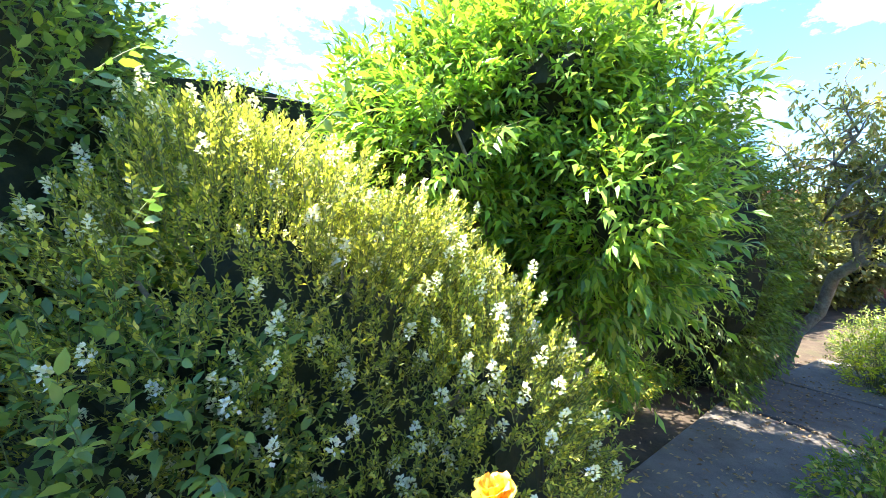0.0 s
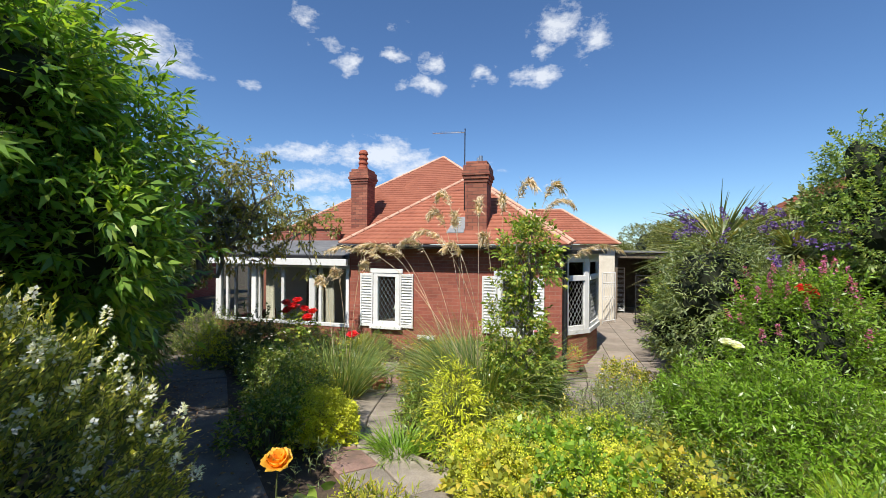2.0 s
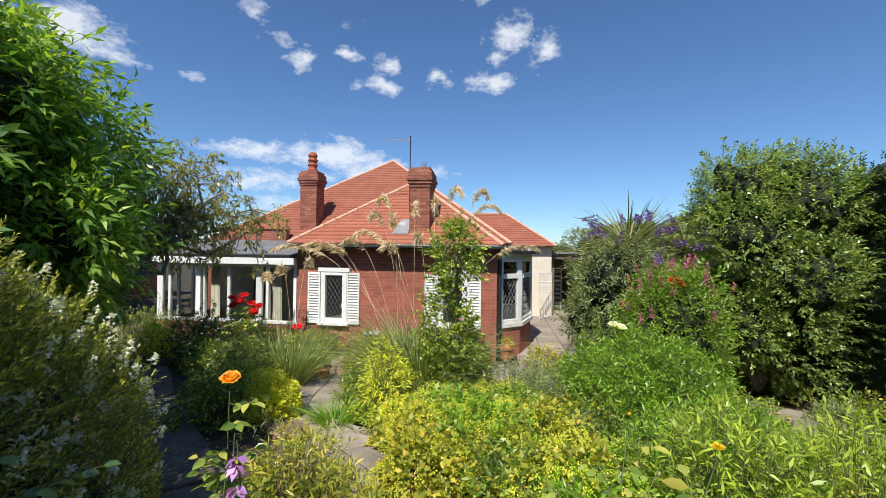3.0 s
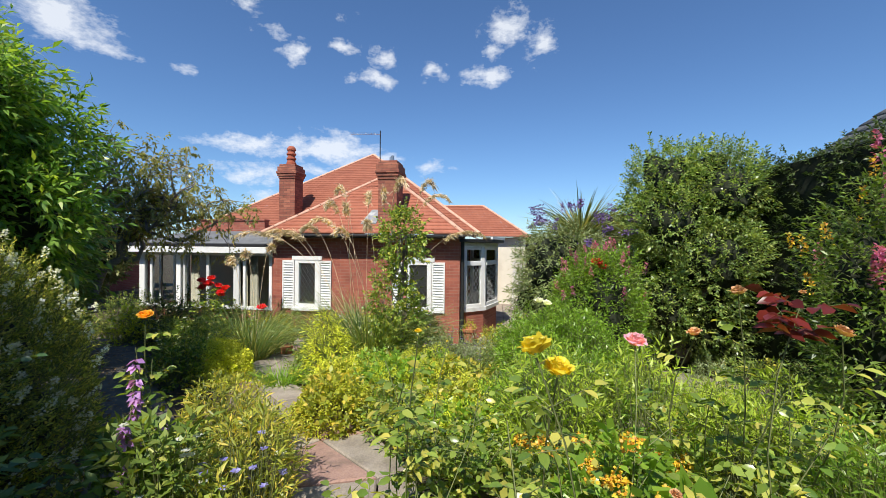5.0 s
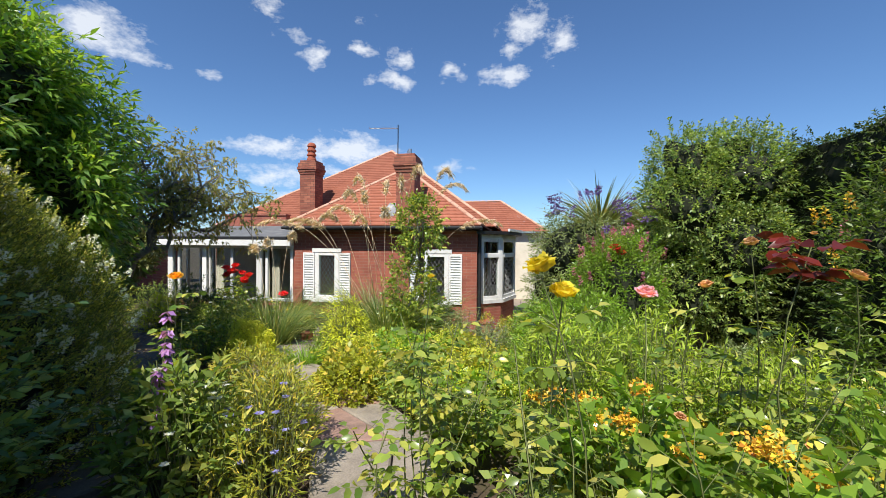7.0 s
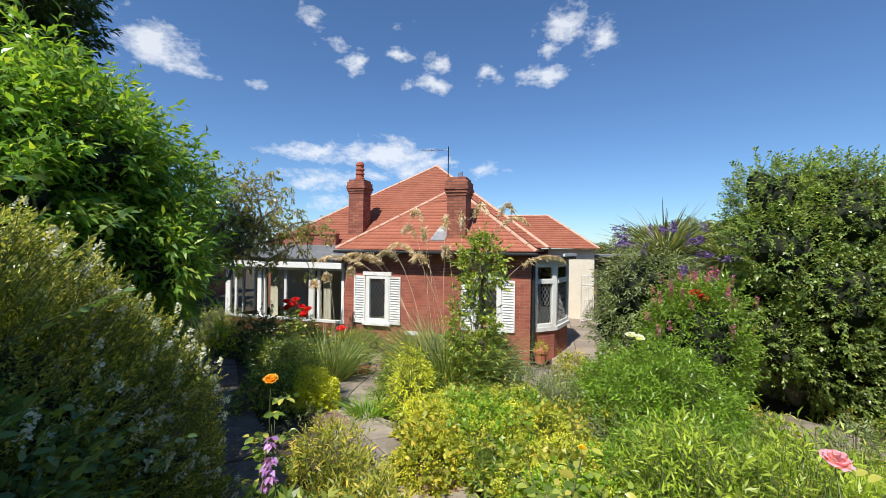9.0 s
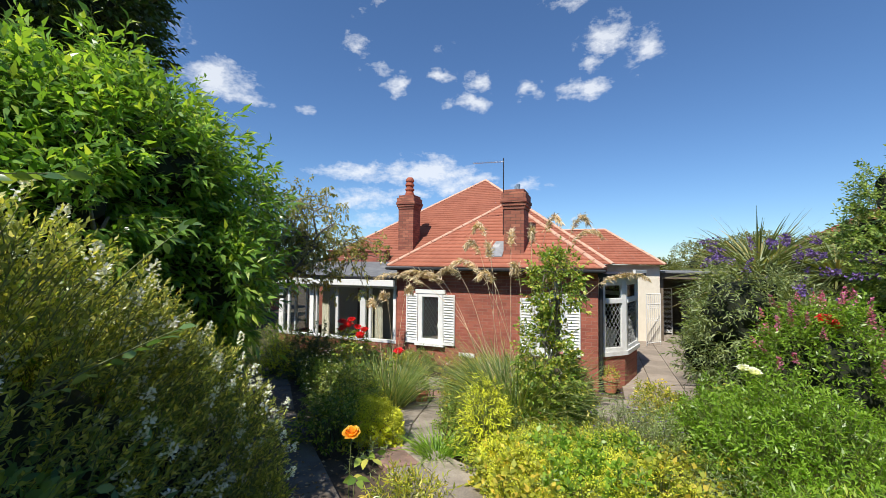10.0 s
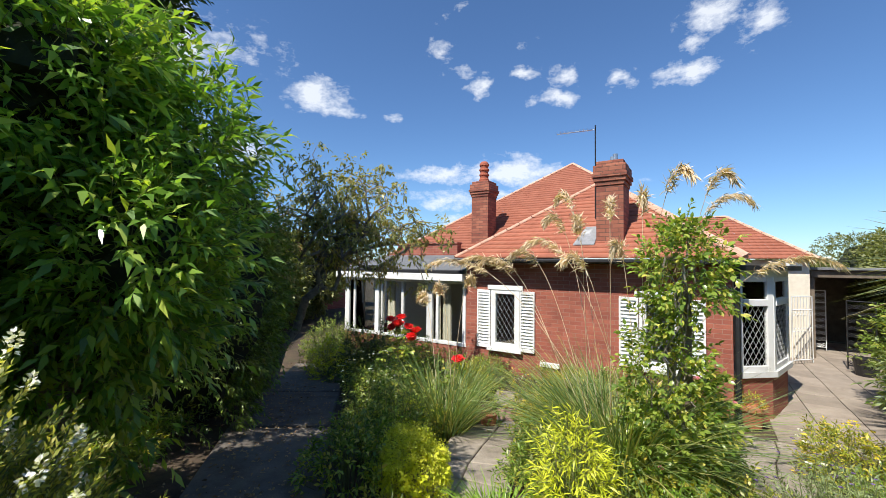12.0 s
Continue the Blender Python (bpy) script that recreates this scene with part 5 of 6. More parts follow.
grass_clump("lush_grass", "clump of fresh green meadow grass", (1.35, -3.1), 0.4, 1700, 0.48, 0.009, 0.35, L_LAWN, 94, 0.45)
grass_clump("sedge", "dark green strappy sedge at the path edge", (2.55, 0.92), 0.16, 330, 0.42, 0.013, 0.5, L_PATCH, 95, 0.8)
grass_clump("sedge", "dark green strappy sedge in the border", (3.6, 2.55), 0.2, 330, 0.5, 0.011, 0.5, L_HEDGE, 96, 0.7)

mound("golden_mound", "bright yellow-green feathery mound", (2.62, 0.42), (0.21, 0.21), 0.84, L_GOLD, 560, (0.07, 0.010), 101, upright=0.3)
mound("ladys_mantle", "low cushion of yellow-green frothy flowers", (2.68, 1.62), (0.25, 0.24), 0.44, L_GOLD, 220, (0.045, 0.03), 102, L_ALCH, 2600)
mound("ladys_mantle", "low cushion of yellow-green frothy flowers", (5.7, 5.05), (0.35, 0.3), 0.7, L_GOLD, 260, (0.05, 0.03), 103, L_ALCH, 500)
for k, (x, y, r, h) in enumerate(((1.55, -0.45, 0.40, 0.42), (1.75, -0.85, 0.45, 0.45), (2.1, -0.2, 0.4, 0.42), (0.95, -0.95, 0.42, 0.40), (2.5, -0.7, 0.4, 0.45), (2.05, 0.15, 0.28, 0.35), (1.0, -1.35, 0.35, 0.36), (1.2, 0.0, 0.30, 0.36), (0.8, -1.0, 0.28, 0.34), (1.75, 0.0, 0.3, 0.4))):
    mound("ladys_mantle", "spreading cushion of yellow-green frothy flowers and soft leaves", (x, y), (r, r), h, L_YMIX if k % 2 else L_PATCH, 330, (0.055, 0.036), 300 + k, L_ALCH, 950)
mound("leafy_clump", "big bright green clump of leafy upright stems", (2.9, -2.35), (0.82, 0.74), 0.86, L_PATCH, 3600, (0.06, 0.017), 121, upright=0.9)
mound("leafy_clump", "bright green clump of leafy upright stems", (3.75, -2.0), (0.5, 0.4), 0.8, L_PATCH, 1100, (0.06, 0.017), 122, upright=0.9)
mound("spurge", "green mounded clump in the shade of the bush", (2.55, 2.12), (0.36, 0.34), 0.52, L_ROSE, 460, (0.05, 0.02), 123)
mound("spurge", "green mounded clump with yellow-green flower heads", (3.25, 2.15), (0.4, 0.36), 0.62, L_MIX, 460, (0.055, 0.02), 124, L_ALCH, 160)
mound("daisy_clump", "leafy clump dotted with small cream daisies", (4.0, 2.95), (0.35, 0.4), 0.75, L_MIX, 420, (0.05, 0.014), 125, blossoms=(("daisies", F_WHITE, 70, 0.016),))
mound("daisy_clump", "airy clump of small cream flowers by the wall", (5.6, 1.15), (0.55, 0.55), 0.7, L_YMIX, 620, (0.05, 0.014), 126, blossoms=(("daisies", F_WHITE, 80, 0.016),))
mound("border_clump", "leafy clump with yellow flowers beside the paving", (5.75, -2.0), (0.5, 0.42), 0.6, L_YMIX, 560, (0.06, 0.02), 127, blossoms=(("yellow_flowers", F_YELLOW, 26, 0.028), ("white_flowers", F_WHITE, 10, 0.04)))
mound("border_clump", "leafy green clump at the corner of the house", (5.3, -0.5), (0.5, 0.4), 0.75, L_MIX, 620, (0.06, 0.02), 128)
mound("dark_clump", "bronze-leaved bushy clump below the sun room", (5.8, 4.3), (0.5, 0.45), 1.0, L_DARK, 560, (0.05, 0.03), 129)
mound("border_clump", "leafy green clump beside the sun room", (6.5, 4.1), (0.6, 0.6), 0.9, L_MIX, 620, (0.06, 0.022), 130)
mound("lavender", "grey-green wispy clump with purple flowers", (3.2, -0.95), (0.38, 0.4), 0.62, L_GREY, 520, (0.06, 0.008), 131, upright=1.0, blossoms=(("purple_flowers", F_PURPLE, 40, 0.014),))
mound("lavender", "grey-green wispy clump beside the paving", (3.6, -1.35), (0.4, 0.35), 0.55, L_GREY, 460, (0.06, 0.008), 132, upright=1.0, blossoms=(("purple_flowers", F_PURPLE, 26, 0.014),))

for k, (x, y, r, h, m) in enumerate(((6.9, 0.3, 0.4, 0.55, L_MIX), (6.85, 1.0, 0.42, 0.5, L_YMIX), (6.95, 2.5, 0.4, 0.5, L_MIX), (6.9, 3.2, 0.45, 0.55, L_PATCH), (6.6, 0.75, 0.35, 0.4, L_GREY), (6.7, -0.3, 0.4, 0.6, L_ROSE),
                                     (6.9, 4.7, 0.45, 0.75, L_MIX), (7.1, 5.6, 0.5, 0.7, L_HEDGE), (7.2, 6.5, 0.5, 0.75, L_MIX), (6.4, 2.7, 0.4, 0.5, L_YMIX), (6.3, 5.6, 0.5, 1.0, L_MIX), (6.2, 4.95, 0.5, 0.95, L_HEDGE), (6.6, 3.75, 0.45, 0.8, L_MIX), (5.2, 3.5, 0.45, 0.65, L_PATCH),
                                     (4.9, 1.05, 0.35, 0.42, L_YMIX), (5.9, 0.4, 0.45, 0.5, L_MIX), (3.4, 0.75, 0.3, 0.4, L_MIX))):
    mound("border_clump", "leafy border clump below the brick wall", (x, y), (r, r), h, m, 420, (0.055, 0.016), 330 + k, upright=0.8, blossoms=(("white_flowers", F_WHITE, 14, 0.016),) if k % 3 == 0 else ())

climber, tips, dirs = shrub("climbing_rose", "tall climbing rose bush trained up a post", "bush", [((3.92, -0.2, 0.85), (0.34, 0.33, 0.85)), ((3.9, -0.30, 2.12), (0.27, 0.27, 0.40))], L_ROSE, 760, 0.17, 9, (0.055, 0.034), 141,
                            trunk=((3.95, -0.3, gz(3.95, -0.3)), 0.02), core=0.0, inner=0.45, fine=True, lump=0.25, droop=0.3)
boxed("post", (3.93, -0.36, gz(3.95, -0.3) - 0.1), (4.0, -0.29, 1.95), WOOD, climber, 0.006)
for c in climber.children:
    if c.name.startswith("trunk"):
        c.name = "cane_mass"
        c["kind"] = "stuff"
s = Soup()
rng = np.random.default_rng(142)
for i in rng.choice(len(tips), 9, replace=False):
    rose_head(s, rng, tips[i], 0.03)
put("blooms", s.mesh("blooms"), F_PINK, climber, "faded pink blooms")

rose_plant("red_rose", "rose bush with a cluster of deep red blooms", (4.5, 2.78), [(4.42, 2.95, 1.42), (4.5, 2.88, 1.36), (4.4, 2.78, 1.46), (4.45, 2.7, 1.34), (4.38, 2.62, 1.24), (4.45, 2.58, 1.3), (4.5, 2.98, 1.3), (4.4, 2.85, 1.38), (4.45, 2.66, 1.2), (4.49, 2.02, 0.99)], F_RED, 151, n_leaf=14, bloom_r=0.088, spread=0.25, extra=8, leaf_size=0.06)
rose_plant("orange_rose", "single orange rose on a tall stem", (0.22, 0.80), [(0.15, 0.70, 1.63)], F_ORANGE, 152, n_leaf=12, bloom_r=0.048, extra=2, spread=0.12)
rose_plant("yellow_rose", "tall rose with full yellow blooms", (-0.88, -1.16), [(-0.98, -1.10, 1.76), (-0.92, -1.17, 1.69)], F_YELLOW, 153, n_leaf=9, bloom_r=0.054, extra=4, spread=0.1, leaf_size=0.05)
rose_plant("rose_bush", "leafy rose bush with one small yellow bud", (-0.35, -0.72), [(-0.5, -0.78, 1.70)], F_YELLOW, 154, n_leaf=11, bloom_r=0.02, extra=8, spread=0.18)
rose_plant("pink_rose", "single pink rose on a long bare stem", (-0.25, -1.70), [(-0.296, -1.68, 1.62)], F_PINK, 155, n_leaf=3, bloom_r=0.056, extra=1, spread=0.15)
rose_plant("faded_rose", "rose bush with faded peach blooms", (-0.22, -2.12), [(-0.34, -2.08, 1.84), (-0.30, -1.93, 1.66), (-0.55, -2.3, 1.72)], F_PEACH, 156, n_leaf=14, bloom_r=0.036, extra=6, spread=0.2)
rose_plant("red_leaved_rose", "vigorous rose shoot with dark red young leaves", (-0.62, -2.18), [(-0.62, -2.09, 1.87)], F_PEACH, 157, leaf=L_RED, n_leaf=10, bloom_r=0.014, extra=0, spread=0.1, leaf_size=0.068, reach=(0.86, 0.99))
rose_plant("rose_bush", "leafy green rose bush with thorny canes", (-0.72, -1.62), [(-0.9, -1.5, 1.35)], F_PEACH, 158, n_leaf=14, bloom_r=0.02, extra=7, spread=0.2, leaf_size=0.065)
rose_plant("rose_bush", "leafy green rose bush with thorny canes", (0.15, -0.95), [(0.2, -0.9, 1.5)], F_YELLOW, 159, n_leaf=11, bloom_r=0.008, extra=8, spread=0.25)
for k, (x, y, h) in enumerate(((-0.46, -1.56, 0.60), (-0.2, -1.35, 0.56), (-0.98, -1.86, 0.72), (-0.75, -2.02, 0.6), (-0.05, -1.75, 0.5))):
    bush = mound("berry_bush", "leafy bush with clusters of orange and yellow berries", (x, y), (0.24, 0.22), h, L_ROSE if k % 2 else L_PATCH, 150, (0.062, 0.036), 160 + k)
    rng = np.random.default_rng(700 + k)
    berries = Soup()
    spots, out = shell(rng, 40, (x, y, gz(x, y) + h * 0.42), (0.26, 0.24, h * 0.68), 0.15, 0.95)
    for c in spots[out[:, 2] > 0.25][:4]:
        q = c + rng.normal(size=(46, 3)) * np.array([0.028, 0.028, 0.014])
        for _ in range(3):
            berries.leaves(rng, q, rng.normal(size=q.shape) + np.array([0, 0, 0.5]), 0.016, 0.014, curl=0.1)
    put("flowers", berries.mesh("berries"), F_RUST, bush, "orange and yellow berry clusters")
for k, (x, y, h) in enumerate(((0.55, -1.55, 0.85), (0.9, -1.9, 0.8), (0.45, -2.1, 0.85), (1.1, -1.45, 0.6), (0.2, -2.6, 0.75), (-0.3, -2.75, 0.7))):
    mound("leafy_clump", "willowy green stems in the flower bed", (x, y), (0.34, 0.34), h * 0.9, L_PATCH if k % 2 else L_LAWN, 680, (0.06, 0.012), 170 + k, upright=1.1)
mound("hollyhock", "leafy low plant with large round leaves", (-0.64, -1.72), (0.16, 0.16), 0.46, L_PATCH, 34, (0.10, 0.095), 180)
fox = mound("foxglove", "shaded clump of foxgloves with purple bells", (-0.17, 0.52), (0.18, 0.17), 0.5, L_HEDGE, 150, (0.08, 0.03), 181, upright=1.0)
rng = np.random.default_rng(187)
fs, fb = Soup(), Soup()
for x, y, z in ((-0.18, 0.5, 1.55), (-0.05, 0.6, 1.4), (-0.3, 0.46, 1.3), (-0.12, 0.42, 1.2)):
    pts = cane(fs, rng, (x + rng.normal() * 0.03, y, gz(x, y) - 0.02), (x, y, z), 0.005, 0.03)
    t = rng.uniform(0.55, 0.97, 12)
    q = pts[0] + (pts[-1] - pts[0]) * t[:, None]
    for _ in range(4):
        a = rng.uniform(0, 6.28, 12)
        fb.leaves(rng, q, np.stack([np.cos(a), np.sin(a), np.full(12, -0.5)], 1), 0.042, 0.024, curl=0.15)
put("stems", fs.mesh("stems"), TWIG, fox)
put("purple_bells", fb.mesh("purple_bells"), F_MAUVE, fox)
mound("white_bellflower", "clump of white bellflowers", (-0.28, 0.30), (0.22, 0.2), 0.62, L_MIX, 220, (0.06, 0.024), 182, upright=1.0, blossoms=(("white_bells", F_WHITE, 14, 0.024),))
mound("blue_bellflower", "thin stemmed clump of blue bellflowers", (-0.2, 0.0), (0.24, 0.2), 0.52, L_YMIX, 300, (0.06, 0.010), 183, upright=1.3, blossoms=(("blue_bells", F_BLUE, 15, 0.024), ("white_bells", F_WHITE, 3, 0.024)))
mound("yellow_clump", "wispy yellow-green clump beside the stepping stones", (0.18, 0.16), (0.30, 0.26), 0.5, L_YMIX, 420, (0.06, 0.011), 185, upright=1.1)
mound("yellow_clump", "wispy yellow-green clump beside the stepping stones", (0.95, 0.75), (0.28, 0.26), 0.46, L_YMIX, 380, (0.06, 0.012), 186, L_ALCH, 160, upright=1.0)
mound("yellow_clump", "wispy yellow-green clump beside the stepping stones", (0.6, 0.42), (0.32, 0.28), 0.42, L_YMIX, 420, (0.06, 0.012), 184, upright=1.0)

# ---- right-hand shrubs ----
bud, tips, dirs = shrub("butterfly_bush", "butterfly bush with drooping purple flower spikes", "bush", tufted((5.0, -3.15, 0.9), (0.98, 0.92, 1.25), 7, 190), L_GREY, 3600, 0.24, 8, (0.08, 0.02), 191,
                        trunk=((4.95, -3.1, gz(5.0)), 0.04), core=0.7, inner=0.6, lump=0.24, up=0.5)
rng = np.random.default_rng(192)
pick = rng.choice(np.where((dirs[:, 2] > 0.3) & (tips[:, 2] > 1.5))[0], 16, replace=False)
flower_spikes(bud, "flowers", rng, tips[pick], unit(dirs[pick] + np.array([0, 0, -0.1])), F_PURPLE, 0.24, 0.034, 60, "purple flower spikes")
rng = np.random.default_rng(193)
fs, ends, heads = Soup(), [], []
for k in range(17):
    a = rng.uniform(0, 6.28)
    e = np.array([5.05 + 0.75 * math.cos(a), -3.4 + 0.75 * math.sin(a), rng.uniform(2.15, 2.85)])
    cane(fs, rng, (5.0, -3.2, 1.4), e, 0.006, 0.07)
    ends.append(e)
    heads.append(unit(np.array([math.cos(a), math.sin(a), rng.uniform(-0.5, 0.3)])))
put("stems", fs.mesh("stems"), TWIG, bud)
flower_spikes(bud, "flowers", rng, np.array(ends), np.array(heads), F_PURPLE, 0.26, 0.042, 70, "drooping purple flower spikes")
pink, tips, dirs = shrub("pink_flowered_bush", "green bush with upright magenta flower spikes", "bush", [((3.95, -3.2, 0.95), (0.62, 0.56, 0.98))], L_PATCH, 1700, 0.2, 8, (0.06, 0.02), 201,
                         trunk=((3.7, -3.4, gz(3.7)), 0.03), core=0.7, inner=0.6, lump=0.2, up=0.6)
rng = np.random.default_rng(202)
pick = rng.choice(np.where((dirs[:, 2] > 0.2) & (tips[:, 2] > 1.2))[0], 34, replace=False)
flower_spikes(pink, "flowers", rng, tips[pick], unit(dirs[pick] * 0.4 + np.array([0, 0, 1.0])), F_MAGENTA, 0.14, 0.024, 50, "magenta flower spikes")
rose_plant("red_rose", "rose bush with one bright red bloom", (3.75, -3.0), [(3.65, -3.05, 1.80), (3.72, -3.15, 1.74)], F_RED, 203, n_leaf=12, bloom_r=0.11, extra=4, spread=0.2)
rose_plant("pale_rose", "rose bush with one pale pink bloom", (3.55, -2.2), [(3.45, -2.2, 1.28), (3.5, -2.32, 1.24)], F_WHITE, 204, n_leaf=10, bloom_r=0.08, extra=4, spread=0.2)
spk, tips, dirs = shrub("spiked_bush", "bush with rusty seed heads and pink flower spikes", "bush", [((0.8, -4.05, 1.45), (0.42, 0.42, 1.0))], L_HEDGE, 1300, 0.2, 8, (0.05, 0.018), 211,
                        trunk=((0.8, -4.05, gz(0.8)), 0.03), core=0.7, inner=0.6, lump=0.2, up=0.6)
rng = np.random.default_rng(212)
cand = np.where((dirs[:, 2] > 0.2) & (tips[:, 2] > 1.6))[0]
pick = rng.choice(cand, min(24, len(cand)), replace=False)
flower_spikes(spk, "flowers", rng, tips[pick[:9]], unit(dirs[pick[:9]] * 0.4 + np.array([0, 0, 1.0])), F_MAGENTA, 0.24, 0.034, 70, "pink flower spikes")
flower_spikes(spk, "seed_heads", rng, tips[pick[9:]], unit(dirs[pick[9:]] * 0.4 + np.array([0, 0, 1.0])), F_RUST, 0.14, 0.024, 40, "rusty seed heads")


def cabbage_palm(at, top, seed, n=150, length=0.75):
    rng = np.random.default_rng(seed)
    ob = thing("cabbage_palm", "cabbage palm with a fountain of sword-shaped leaves", "palm")
    wood, s = Soup(), Soup()
    branch(wood, (at[0], at[1], gz(at[0]) - 0.05), (at[0], at[1], top), 0.07, 0.05, rng, 0.03)
    put("trunk", wood.mesh("trunk"), BARK, ob, smooth=True)
    a = rng.uniform(0, 6.28, n)
    el = rng.uniform(-0.3, 1.2, n)
    d = np.stack([np.cos(a) * np.cos(el), np.sin(a) * np.cos(el), np.sin(el)], 1)
    s.blades(rng, np.repeat(np.array([[at[0], at[1], top]]), n, 0) + d * 0.04, d, length * rng.uniform(0.75, 1.1, n), 0.048, 0.28 * rng.uniform(0.3, 1.5, n), 5)
    put("blades", s.mesh("blades"), L_PALM, ob)


cabbage_palm((6.9, -3.95), 2.2, 221, 380, 1.35)
cabbage_palm((6.5, -4.9), 2.2, 222, 200, 1.0)
mound("weeds", "straggling grey-green weeds beside the sandy path", (2.2, -3.75), (0.25, 0.25), 0.45, L_GREY, 200, (0.06, 0.012), 231, upright=1.2)
mound("weeds", "straggling grey-green weeds beside the sandy path", (1.6, -3.7), (0.35, 0.3), 0.5, L_MIX, 260, (0.06, 0.016), 232, upright=1.0)

shrub("yard_bush", "broad green bush beside the paved yard", "bush", [((9.3, -4.7, 0.6), (0.95, 0.9, 1.3))], L_MIX, 1500, 0.26, 8, (0.10, 0.035), 233, trunk=((9.3, -4.7, GROUND_H), 0.04), core=0.65, inner=0.6, lump=0.25)
shrub("yard_bush", "broad green bush beside the paved yard", "bush", [((7.6, -4.3, 0.5), (0.8, 0.8, 1.2))], L_ROSE, 1200, 0.24, 8, (0.08, 0.03), 234, trunk=((7.6, -4.3, GROUND_H), 0.04), core=0.65, inner=0.6, lump=0.25)

# trees and houses beyond
for k, (x, y, z, r) in enumerate(((17, -8.5, 1.5, 2.0), (22, -12, 1.8, 2.6), (13, -9.2, 1.6, 1.9), (30, -13, 1.9, 3.2), (27, -7.5, 1.1, 2.2), (9.2, -7.6, 1.9, 1.6), (12, 12.5, 1.7, 2.0), (9, 11.8, 1.5, 1.7))):
    shrub("garden_tree", "rounded green tree beyond the garden", "tree", [((x, y, z), (r, r, r * 0.75))], L_FAR, 2300, 0.3, 7, (0.15, 0.08), 240 + k, trunk=((x, y, GROUND_H), 0.12), core=0.72, inner=0.75, lump=0.25, stems=False)


def neighbour(at, turn, w, d, eave, ridge, label, wall, cover=TILE):
    ob = thing("neighbour_house", label, "house")
    ob.matrix_world = pose(*at, GROUND_H, 0, 0, turn)
    boxed("wall", (-w / 2, -d / 2, -0.3), (w / 2, d / 2, eave), wall, ob, 0)
    s = Soup()
    o = 0.3
    a, b, c, e = (-w / 2 - o, -d / 2 - o, eave), (w / 2 + o, -d / 2 - o, eave), (w / 2 + o, d / 2 + o, eave), (-w / 2 - o, d / 2 + o, eave)
    r0, r1 = (-w / 2 + d / 2, 0, ridge), (w / 2 - d / 2, 0, ridge)
    tile_slope(s, a, b, r0, r1, 0.2)
    tile_slope(s, c, e, r1, r0, 0.2)
    tile_slope(s, b, c, r1, r1, 0.2)
    tile_slope(s, e, a, r0, r0, 0.2)
    put("roof", s.mesh("roof"), cover, ob, "hipped tiled roof")


neighbour((13.5, -12.5), 20, 9, 6, 2.5, 5.1, "neighbouring bungalow with a tiled roof beyond the trees", BRICK_X)
neighbour((4.0, -11.0), 0, 7, 6, 3.0, 6.6, "neighbouring house with a tall grey roof beyond the dark hedge", BRICK_X, FELT)
neighbour((13.0, 16.5), -8, 9, 6, 2.3, 4.2, "neighbouring brick bungalow beyond the sun room", BRICK_X)

# terracotta pot by the bow window
potp = thing("flower_pot", "terracotta pot with low yellow-green plant on the paving", "plant pot")
px, py, pz = 7.55, -1.55, GROUND_H + 0.02
bm = bmesh.new()
prof = [(0.11, 0.0), (0.155, 0.25), (0.18, 0.255), (0.185, 0.32), (0.165, 0.325), (0.155, 0.27), (0.0, 0.27)]
rings = [[bm.verts.new((px + r * math.cos(k * math.pi / 12), py + r * math.sin(k * math.pi / 12), pz + z)) for k in range(24)] for r, z in prof[:-1]]
for a, b in zip(rings, rings[1:]):
    for k in range(24):
        bm.faces.new((a[k], a[(k + 1) % 24], b[(k + 1) % 24], b[k]))
bm.faces.new(rings[-1])
bm.faces.new(rings[0][::-1])
part("pot", bm, POT, potp, smooth=False)
s, rng = Soup(), np.random.default_rng(251)
p, nm = shell(rng, 90, (px, py, pz + 0.33), (0.15, 0.15, 0.12), 0.2, 0.4, floor=pz + 0.27)
sprays(s, rng, p, nm, 0.08, 6, 0.045, 0.016)
put("leaves", s.mesh("leaves"), L_YMIX, potp)
for x, y, r in ((4.76, 1.72, 0.11), (*hp(12.85, -2.95, 0)[:2], 0.24)):
    ob = thing("planter", "round garden planter holding a small plant", "plant pot")
    bm = bmesh.new()
    bmesh.ops.create_cone(bm, cap_ends=True, segments=20, radius1=r * 0.75, radius2=r, depth=r * 1.7, matrix=Matrix.Translation((x, y, gz(x, y) + r * 0.85)))
    part("pot", bm, POT if r < 0.2 else BLACK, ob)
    s = Soup()
    p, nm = shell(rng, 70, (x, y, gz(x, y) + r * 1.9), (r * 1.2, r * 1.2, r), 0.2, 0.4)
    sprays(s, rng, p, nm, 0.08, 6, 0.05, 0.02)
    put("leaves", s.mesh("leaves"), L_MIX, ob)

# ---- paving ----
CENTRE = [(-3.4, -1.5), (-2.1, -1.0), (-0.9, -0.75), (0.35, -0.40), (1.4, 0.35), (2.6, 1.3), (4.0, 1.55), (6.7, 1.8)]
SIDE = [(-0.1, 0.65), (1.0, 1.75), (3.2, 3.55), (4.6, 4.7), (6.6, 6.2)]
RIGHT = [(1.0, -1.3), (1.75, -1.65), (1.5, -3.4), (2.6, -4.2), (4.4, -4.15)]
YARD = [(4.3, -1.2), (5.6, -1.35), (7.0, -1.75)]


def along(line, step):
    pts = [np.array(p, float) for p in line]
    out = []
    for a, b in zip(pts, pts[1:]):
        n = max(1, round(np.linalg.norm(b - a) / step))
        out += [a + (b - a) * k / n for k in range(n)]
    return np.array(out + [pts[-1]])


